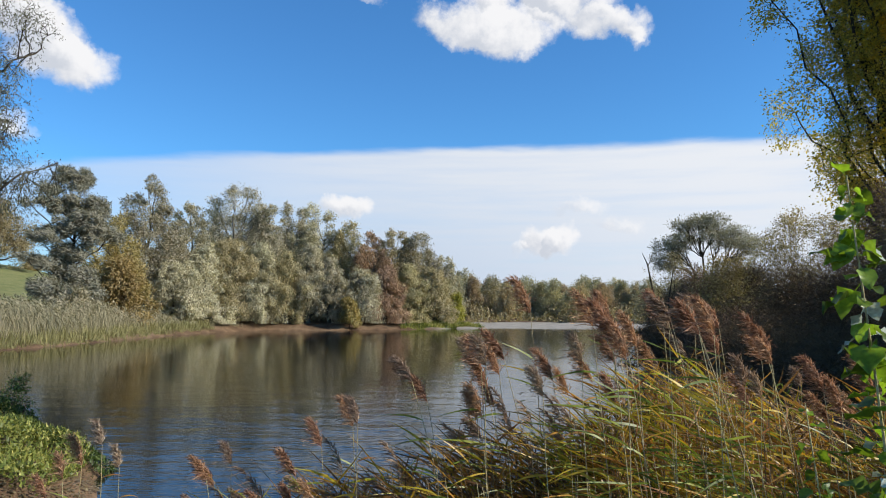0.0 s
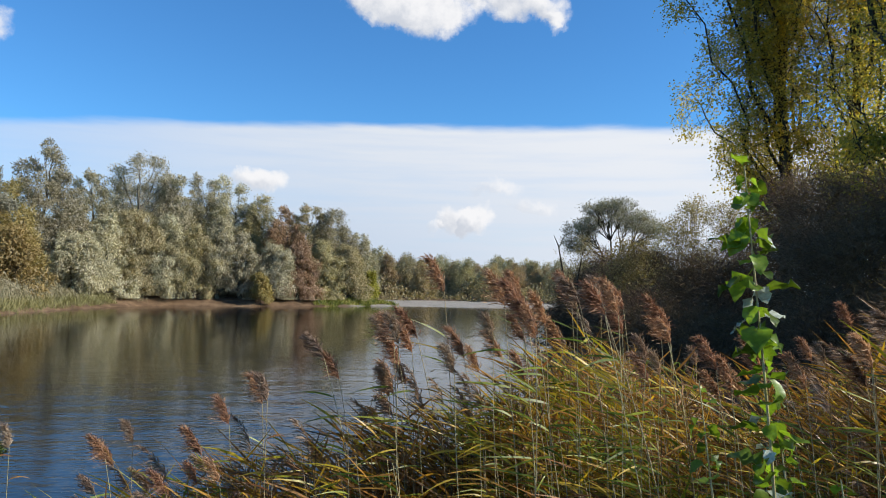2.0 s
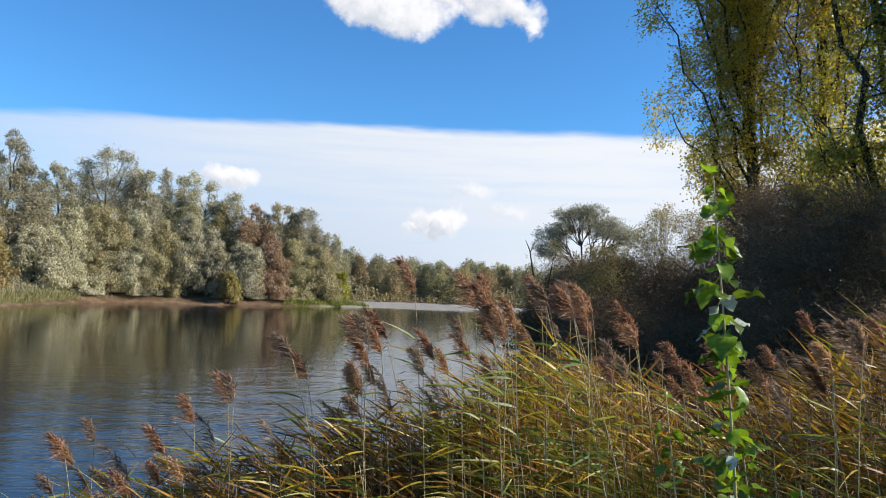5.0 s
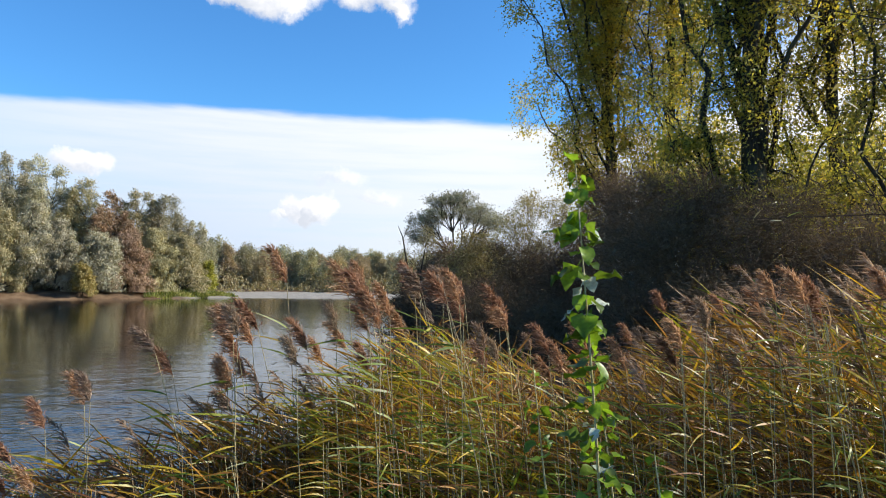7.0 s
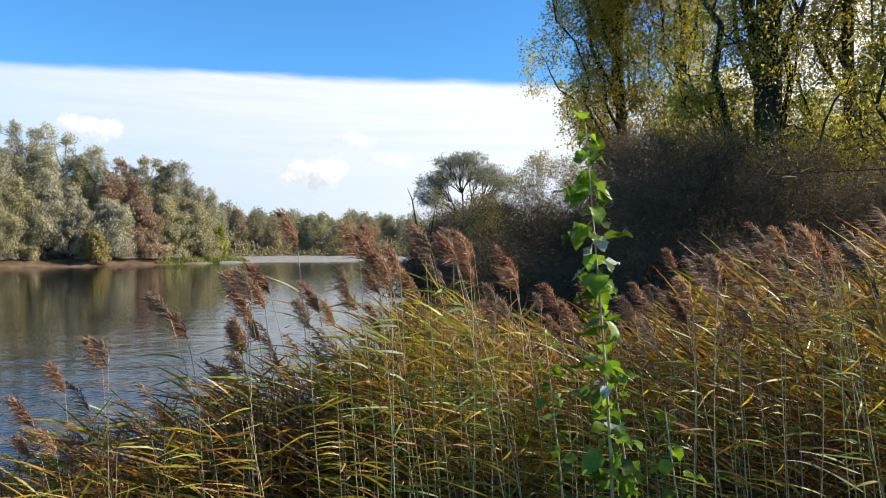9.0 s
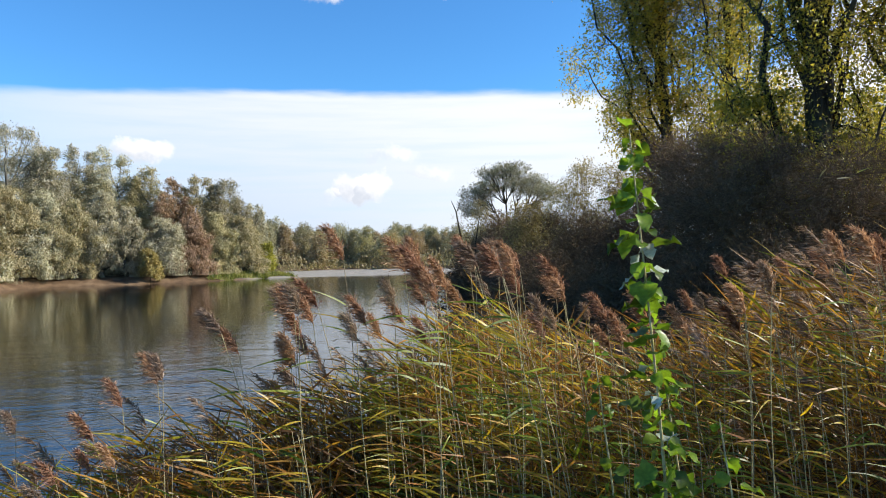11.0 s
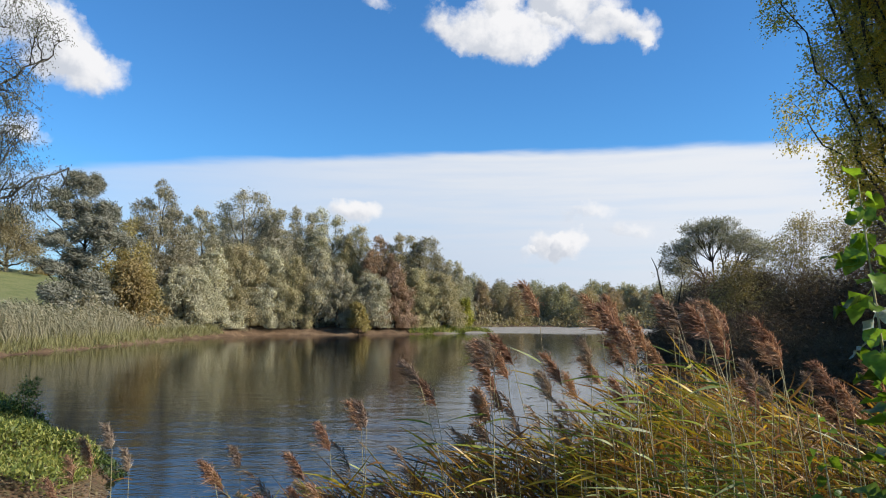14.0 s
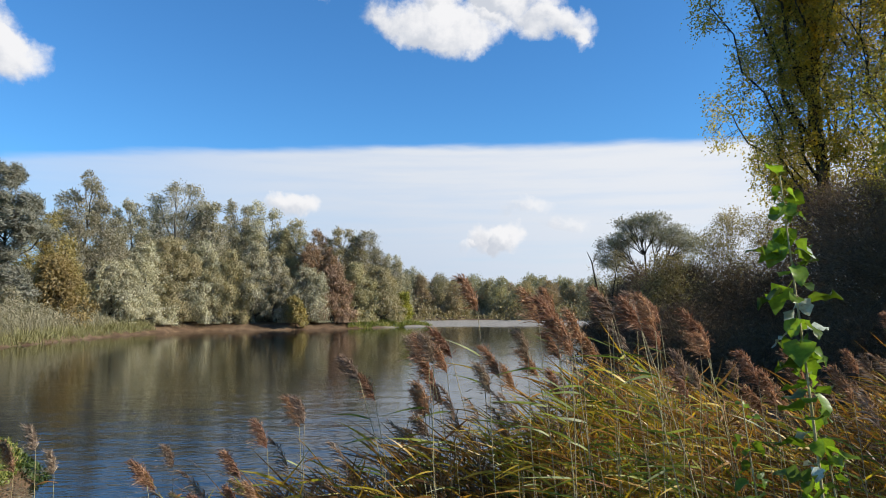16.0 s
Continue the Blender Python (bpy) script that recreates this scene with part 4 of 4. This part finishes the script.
def build_near_bank():
    rng = np.random.default_rng(81)
    for name, mat, near, far, count, lo, hi, label in [
            ("bank_herbs", HERB, 0.35, 6.0, 230000, 0.03, 0.42, "low yellow-green herbs and nettles on the near bank"),
            ("waterside_herbs", HERB_D, 0.0, 1.0, 170000, 0.02, 0.40, "dark green leafy herbs along the water's edge")]:
        s = Soup(3)
        x, y, d = scatter(rng, count, -15, -4.0, 8.0, 21, near, far)
        if name == "waterside_herbs":
            ok = (y > 10.0) & (x + y * 0.2 > -12)
            x, y, d = x[ok], y[ok], d[ok]
        else:
            ok = (y > 8.0 + 0.3 * np.maximum(x + 5.6, 0) + rng.uniform(-0.5, 0.5, len(x))) | (rng.uniform(0, 1, len(x)) < 0.18)
            x, y, d = x[ok], y[ok], d[ok]
        n = len(x)
        lump = 0.55 + 0.45 * np.sin(x * 2.3 + 1.0) * np.sin(y * 1.9) + 0.25 * np.sin(x * 5.1) * np.sin(y * 4.7)
        h = (lo + (hi - lo) * np.clip(lump, 0.08, 1.2)) * np.clip(0.35 + d * 0.8, 0, 1)
        z = land(x, y) + h * rng.uniform(0.15, 1, n) ** 0.6
        pos = np.stack([x, y, z], -1)
        blades(s, pos, rng.normal(0, 0.6, (n, 3)) + [0, 0, 0.55], rng.uniform(0.035, 0.085, n), rng.uniform(0.022, 0.05, n), rng, 0.12,
               rng.normal(0, 0.5, (n, 3)) + [0, 0, 1])
        stuff(name, s, mat, label, "herbs")
    litter = Soup()
    x, y, d = scatter(rng, 9000, -8, -3.6, 7.6, 11.5, 0.05, 3.5)
    n = len(x)
    blades(litter, np.stack([x, y, land(x, y) + 0.015], -1), rng.normal(0, 1, (n, 3)) * [1, 1, 0.1], rng.uniform(0.04, 0.08, n), rng.uniform(0.03, 0.05, n), rng, 0.1, np.tile([0.0, 0, 1], (n, 1)))
    stuff("leaf_litter", litter, TAN, "fallen tan leaves on the bare earth of the bank", "leaves")
    rng = np.random.default_rng(83)
    h = 1.0
    wood, crown = grow(rng, h, 0.015, random_lobes(rng, h, 0.7, 0.3, 7), (0.06, 0.03), 900, 0.6, (0.1, 0), 5, 0.1, 0.2, 5, 8, 0.4, 0.6)
    plant("bush", "small dark bush at the edge of the near bank", "bush", -30.3, 15.6, wood, crown, TWIG, HERB_D)


build_near_bank()

# ---- the reeds in front ----
TIP_AZ = [-21, -17, -12, -8, -4, 0, 4, 8, 12, 18, 22, 26, 32, 36, 40, 50, 62]
MASS_EL = [-17, -16, -14.5, -13.5, -12.5, -11.8, -10.8, -9.6, -7.4, -4.2, -5.0, -6.8, -7.2, -5.2, -2.2, -1.0, -0.5]
TIP_EL = [-12, -9.5, -7.5, -6.3, -4.2, -0.8, 1.8, 2.6, 2.2, 2.4, 1.4, -2.0, -2.6, -1.0, 0.8, 1.6, 2.0]


def reed_shape(rng, height, lean):
    """The stem's line: upright at the foot, blown over to one side."""
    t = np.linspace(0, 1, 9)
    return np.stack([-lean * height * t ** 1.7 + 0.02 * np.sin(5 * t + rng.uniform(0, 6)), 0.03 * np.sin(3 * t + rng.uniform(0, 6)), height * (t - 0.10 * lean * t ** 3)], -1)


def plume_into(soup, rng, tip, axis, length, strands, spikes, width):
    """A one-sided plume: drooping strands along its axis, with spikelets."""
    n = strands
    t = rng.uniform(0, 1, n) ** 0.9
    sweep = np.array([-0.09, 0, -0.05]) * length / 0.28
    start = tip + axis * (t * length)[:, None] + sweep * (t ** 2)[:, None]
    ln = length * (0.52 - 0.34 * t) * rng.uniform(0.6, 1.2, n)
    way = axis * 0.95 + np.array([-0.30, 0, -0.05]) + rng.normal(0, 0.30, (n, 3))
    bend = np.stack([-0.35 * ln, rng.normal(0, 0.05, n) * ln, -0.45 * ln], -1)
    ribbon(soup, start, way, ln, np.full(n, width), bend, rng, 2)
    if spikes:
        k = rng.integers(0, n, n * spikes)
        u = rng.uniform(0.2, 1.05, len(k))
        p = start[k] + unit(way)[k] * (ln[k] * u)[:, None] + bend[k] * (u ** 2)[:, None] + rng.normal(0, 0.004, (len(k), 3))
        blades(soup, p, unit(way)[k] + bend[k] / ln[k][:, None] * u[:, None] * 1.2 + rng.normal(0, 0.22, (len(k), 3)), rng.uniform(0.02, 0.036, len(k)), rng.uniform(0.003, 0.005, len(k)), rng)


def reed_kind(seed, flowering):
    """One reed with its parts: stem, every leaf and, if it flowers, the plume. Returns the thing and the place of its tip."""
    rng = np.random.default_rng(seed)
    height = 2.2
    lean = rng.uniform(0.0, 0.15)
    line = reed_shape(rng, height, lean)
    thing = new("reed")
    stem = Soup()
    tube(stem, line, np.linspace(0.0042, 0.0016, 9), 5)
    part("stem", stem.mesh("reed_stem", True), STEM, thing)
    axis = unit(line[-1] - line[-2])
    plume = Soup()
    length = rng.uniform(0.13, 0.19) if flowering else 0.05
    tube(plume, [line[-1], line[-1] + axis * length * 0.5 + [-0.04, 0, -0.01], line[-1] + axis * length * 0.95 + [-0.07, 0, -0.035]], [0.0015, 0.001, 0.0006], 4)
    plume_into(plume, rng, line[-1], axis, length, 330, 1, 0.0050)
    if flowering:
        part("plume", plume.mesh("reed_plume"), PLUME if rng.uniform() < 0.55 else PLUME_R, thing, "feathery brown seed plume")
    tt = np.linspace(0, 1, 9)
    count = int(rng.integers(9, 13)) if flowering else int(rng.integers(16, 21))
    for i in range(count):
        u = (0.42 if flowering else 0.24) + (0.54 if flowering else 0.76) * i / count + rng.uniform(-0.02, 0.02)
        base = np.array([np.interp(u, tt, line[:, c]) for c in range(3)])
        s = 1 if i % 2 else -1
        way = np.array([[-1.0 if s > 0 or rng.uniform() < 0.7 else 0.7, rng.uniform(-0.6, 0.6), rng.uniform(0.05, 0.95)]])
        ln = np.array([rng.uniform(0.16, 0.30) * (1.08 - 0.35 * u)])
        leaf = Soup()
        bend = np.array([[-rng.uniform(0.03, 0.10), rng.uniform(-0.04, 0.04), -rng.uniform(0.0, 0.09)]])
        ribbon(leaf, base[None], way, ln, np.array([rng.uniform(0.006, 0.013)]), bend, rng, 6, np.array([[rng.uniform(-0.6, 0.6), -0.7, rng.uniform(0.2, 1.0)]]))
        q = rng.uniform()
        low = u < 0.5
        mat = REED_G if q < (0.34 if low else 0.5) else (REED_Y if q < (0.56 if low else 0.8) else REED_O)
        part("leaf", leaf.mesh("reed_leaf"), mat, thing)
    return thing, line[-1] + axis * length * 0.5


def tip_place(rng, near, far, share):
    """A place for a reed's tip: bearing, distance and height; share 0 is the top of the dense bed, 1 that of the tallest reeds."""
    while True:
        az = rng.uniform(-20, 60)
        if rng.uniform() < np.interp(az, [-20, -10, 0, 10, 20], [0.4, 0.5, 0.65, 0.95, 1.0]):
            break
    d = min(rng.uniform(near, far), rng.uniform(0.85, 1.0) * np.interp(az, [-20, 14, 24, 60], [3.5, 3.9, 6.0, 9.0]))
    low, high = np.interp(az, TIP_AZ, MASS_EL), np.interp(az, TIP_AZ, TIP_EL)
    q = share(rng)
    el = low + (high - low) * q if q > 0 else low + 9.0 * q
    x, y = spot(az, d)
    return az, x, y, EYE + d * math.tan(radians(el))


def build_reeds():
    kinds = [reed_kind(900 + i, i < 8) for i in range(14)]
    rng = np.random.default_rng(91)
    used = set()
    for j in range(285):
        k = int(rng.integers(0, 8)) if j % 5 < 2 else int(rng.integers(8, 14))
        thing, tip = kinds[k]
        az, x, y, z = tip_place(rng, 2.5, 4.6, lambda r: r.uniform() ** 0.85 if j % 5 < 2 else r.uniform(-0.8, 0.12))
        turn = rng.uniform(-22, 22) - az * 0.5
        m = pose(0, 0, 0, 0, rng.uniform(-3, 3), turn)
        v = m @ Vector(tip)
        s = max(0.5, z) / v.z
        for _ in range(3):
            bx, by = x - v.x * s, y - v.y * s
            g = max(ground_z(bx, by), -0.4)
            s = min(1.25, max(0.45, (z - g) / v.z))
        place = pose(bx, by, g - 0.05, 0, 0, 0) @ m @ Matrix.Scale(s, 4)
        if k in used:
            copy_thing(thing, place @ Matrix.Scale(1 / thing.scale.x, 4))
        else:
            used.add(k)
            thing.matrix_world = place
            tagged(thing, "tall reed with a brown plume bent by the wind" if k < 8 else "leafy green and yellow reed without a plume", "reed", "reeds in front")

    # a few pale reeds apart from the bed, beside the near bank
    for a, d, el in [(-25.2, 3.3, -7.8), (-26.4, 3.4, -8.8), (-27.6, 3.2, -10.0), (-24.0, 3.5, -9.6), (-28.6, 3.6, -11.2)]:
        thing, tip = kinds[int(rng.integers(0, 8))]
        x, y = spot(a, d)
        g = max(ground_z(x, y), -0.4)
        m = pose(0, 0, 0, 0, rng.uniform(-2, 8), rng.uniform(-30, 30))
        m = m @ Matrix.Scale((EYE + d * math.tan(radians(el)) - g) / tip[2], 4)
        v = m @ Vector(tip)
        copy_thing(thing, pose(x - v.x, y - v.y, g - 0.05) @ m @ Matrix.Scale(1 / thing.scale.x, 4))

    # the rest of the bed, past counting
    leaves, dead, stems, plumes = Soup(), Soup(), Soup(), Soup()
    n = 0
    tt = np.linspace(0, 1, 9)
    for j in range(2500):
        near, far = (3.2, 6.2) if j % 2 else (4.2, 8.2)
        az, x, y, z = tip_place(rng, near, far, lambda r: r.uniform(-1.1, 0.1))
        h = z + 0.1
        lean = rng.uniform(0.0, 0.17)
        line = reed_shape(rng, h, lean)
        a = radians(rng.uniform(-25, 25) - az * 0.5)
        rot = np.array([[math.cos(a), -math.sin(a), 0], [math.sin(a), math.cos(a), 0], [0, 0, 1]])
        off = np.array([x, y, z]) - rot @ line[-1]
        g = max(ground_z(off[0], off[1]), -0.3)
        if z - g < 0.5:
            continue
        line = line * [1, 1, (z - g) / line[-1][2]]
        off = np.array([x, y, z]) - rot @ line[-1]
        st = Soup()
        tube(st, line[::2], np.linspace(0.0045, 0.0018, 5), 3)
        stems.add(st.v[0] @ rot.T + off, st.f[0])
        # green and yellow blades above, blown to one side; limp dead ones below
        for soup, c, lo, hi, one_way, z_lo, z_hi, w_lo, w_hi in [(leaves, int(rng.integers(14, 20)), 0.46, 0.97, 0.74, 0.15, 1.5, 0.006, 0.013),
                                                                 (dead, int(rng.integers(9, 14)), 0.10, 0.62, 0.55, -0.7, 0.7, 0.006, 0.013)]:
            u = np.linspace(lo, hi, c) + rng.uniform(-0.03, 0.03, c)
            base = np.stack([np.interp(u, tt, line[:, i]) for i in range(3)], -1)
            way = np.stack([np.where(rng.uniform(0, 1, c) < one_way, -0.9, 0.8), rng.uniform(-0.9, 0.9, c), rng.uniform(z_lo, z_hi, c)], -1)
            bend = np.stack([-rng.uniform(0.02, 0.09, c), rng.uniform(-0.05, 0.05, c), -rng.uniform(-0.02, 0.07, c)], -1)
            lf = Soup()
            ribbon(lf, base, way, rng.uniform(0.15, 0.32, c), rng.uniform(w_lo, w_hi, c), bend, rng, 3)
            soup.add(lf.v[0] @ rot.T + off, lf.f[0])
        if rng.uniform() < (0.5 if az > 35 else 0.05):
            pl = Soup()
            plume_into(pl, rng, line[-1], unit(line[-1] - line[-2]), rng.uniform(0.15, 0.24), 80, 0, 0.006)
            plumes.add(np.concatenate(pl.v) @ rot.T + off, np.concatenate([f if i == 0 else f for i, f in enumerate(pl.f)]))
    bed = new("reed_bed", leaves.mesh("reed_bed"))
    bed.data.materials.append(BED_G)
    tagged(bed, "dense bed of green, yellow and rust reed leaves", "reeds", kind="stuff")
    part("dead_leaves", dead.mesh("reed_bed_dead"), BED_D, bed, "limp brown dead reed leaves")
    part("stems", stems.mesh("reed_bed_stems"), BED_STEM_SHADED, bed)
    part("plumes", plumes.mesh("reed_bed_plumes"), PLUME, bed, "brown seed plumes")


build_reeds()


# ---- the young white poplar and the branches close by ----
def lobed_leaf(rng, name):
    """A poplar leaf 7 cm long: toothed outline, folded along its midrib, on a stalk."""
    y = np.array([0.0, 0.012, 0.028, 0.042, 0.056, 0.072]) * rng.uniform(0.9, 1.1)
    w = np.array([0.008, 0.034, 0.029, 0.031, 0.017, 0.001]) * rng.uniform(0.9, 1.15)
    z = 0.10 * w + rng.normal(0, 0.002, 6)
    sag = -2.2 * y ** 2
    v = []
    for i in range(6):
        jag = rng.uniform(0.85, 1.12, 2)
        v += [(-w[i] * jag[0], y[i] + 0.03, sag[i] + z[i] * 3), (0, y[i] + 0.03, sag[i]), (w[i] * jag[1], y[i] + 0.03, sag[i] + z[i] * 3)]
    f = []
    for i in range(5):
        f += [(3 * i, 3 * i + 1, 3 * i + 4, 3 * i + 3), (3 * i + 1, 3 * i + 2, 3 * i + 5, 3 * i + 4)]
    v += [(-0.001, 0, 0), (0.001, 0, 0), (0.001, 0.031, 0.0), (-0.001, 0.031, 0.0)]
    f.append((18, 19, 20, 21))
    return quad_mesh(name, v, f, True)


def build_saplings():
    rng = np.random.default_rng(95)
    shapes = [lobed_leaf(rng, "poplar_leaf") for _ in range(6)]
    felt = [lobed_leaf(rng, "felted_leaf") for _ in range(3)]
    for me in shapes:
        me.materials.append(ABELE)
    for me in felt:
        me.materials.append(ABELE_W)
    for az, d, top, count, size, lab in [(31.5, 2.15, 9.5, 120, 1.0, "young white poplar with bright green leaves, felted white below"),
                                         (33.5, 2.3, -9.0, 38, 0.85, "low leafy poplar sucker among the reeds"),
                                         (28.0, 2.6, -6.5, 36, 0.8, "low leafy poplar sucker among the reeds"),
                                         (37.5, 2.2, -12.5, 30, 0.8, "low leafy poplar sucker among the reeds")]:
        x, y = spot(az, d)
        g = ground_z(x, y)
        h = EYE + d * math.tan(radians(top)) - g
        thing = new("poplar_sapling")
        thing.matrix_world = pose(x, y, g, 0, 0, -az)
        tagged(thing, lab, "sapling")
        t = np.linspace(0, 1, 12)
        line = np.stack([0.03 * np.sin(4 * t) + 0.02 * t - 0.05 * t ** 2, 0.02 * np.sin(5 * t + 1), h * t], -1)
        stem = Soup()
        tube(stem, line, np.linspace(0.009, 0.002, 12), 6)
        part("stem", stem.mesh("sapling_stem", True), STEM, thing, "pale woody stem")
        for i in range(count):
            u = 0.30 + 0.70 * (i + 0.5) / count
            p = [np.interp(u, t, line[:, c]) for c in range(3)]
            turn = i * 137.5 + rng.uniform(-20, 20)
            white = rng.uniform() < (0.08 if size == 1.0 else 0.0)
            me = felt[int(rng.integers(0, 3))] if white else shapes[int(rng.integers(0, 6))]
            ob = new("leaf", me)
            ob.parent = thing
            s = size * rng.uniform(0.5, 1.15) * (0.75 if u > 0.95 else 1.0)
            ob.matrix_local = pose(*p, 0, 0, turn) @ pose(0, 0, 0, rng.uniform(-65, 35), rng.uniform(-35, 35), 0) @ Matrix.Scale(s, 4)
            if white:
                tagged(ob, "leaf turned to its white underside")


build_saplings()


def build_sallow():
    """A sallow beside the path whose thin branches hang in from the side."""
    rng = np.random.default_rng(97)
    az, d = 97.0, 4.8
    x, y = spot(az, d)
    g = ground_z(x, y)
    thing = new("sallow_shrub")
    thing.matrix_world = pose(x, y, g, 0, 0, 0)
    tagged(thing, "sallow shrub with thin branches and narrow yellow-green leaves", "shrub")
    shapes = []
    for i in range(5):
        s = Soup()
        ribbon(s, np.zeros((1, 3)), np.array([[0, 1.0, 0]]), np.array([rng.uniform(0.06, 0.085)]), np.array([rng.uniform(0.014, 0.02)]), np.array([[0.004, 0, -0.012]]), rng, 5, np.array([[0, 0, 1.0]]))
        me = s.mesh("sallow_leaf")
        me.materials.append(LEMON if i < 2 else OLIVE)
        shapes.append(me)
    ends = [(49.5, 3.0, 9), (46.0, 3.1, 15), (52.0, 2.6, 19), (44.5, 3.3, 20.5), (54.0, 2.6, 12), (49.0, 2.8, 23), (42.5, 3.2, 5.0),
            (47.5, 2.9, -1.5), (53.0, 2.5, 3.0), (56.0, 2.4, 24), (51.0, 3.2, 26)]
    foot = np.array([0, 0, 0.0])
    wood, crown = grow(rng, 3.2, 0.06, random_lobes(rng, 3.2, 2.4, 0.2, 12, 0.9, 1.0), (0.08, 0.035), 14000, 0.7, (0, 0), 8, 0.3, -0.2, 6, 16, 0.4)
    part("trunk", wood, BARK, thing)
    part("crown", crown, POPLAR, thing)
    tops = []
    for a, r, el in ends:
        px, py = spot(a, r)
        tops.append(np.array([px - x, py - y, EYE + r * math.tan(radians(el)) - g]))
    for e in tops:
        start = foot + rng.normal(0, 0.05, 3) * [1, 1, 0]
        sag = 0.9 if e[2] > 1.9 else 1.2
        line = curve(start, e, sag, 9, rng, 0.025)
        s = Soup()
        tube(s, line, np.linspace(0.012, 0.0015, 9), 5)
        for k in (4, 5, 6, 7):
            side = line[k] + rng.normal(0, 0.16, 3) + (line[8] - line[k]) * 0.35
            tube(s, curve(line[k], side, 0.03, 4, rng, 0.008), np.linspace(0.003, 0.001, 4), 4)
        branch = part("branch", s.mesh("sallow_branch", True), TWIG, thing)
        for i in range(22):
            u = rng.uniform(0.45, 1.0) * 8
            p = [np.interp(u, np.arange(9), line[:, c]) for c in range(3)]
            p = np.array(p) + rng.normal(0, 0.03, 3)
            ob = new("leaf", shapes[int(rng.integers(0, 5))])
            ob.parent = branch
            ob.matrix_local = pose(*p, rng.uniform(-50, 40), rng.uniform(-50, 50), rng.uniform(0, 360)) @ Matrix.Scale(rng.uniform(0.7, 1.15), 4)


build_sallow()
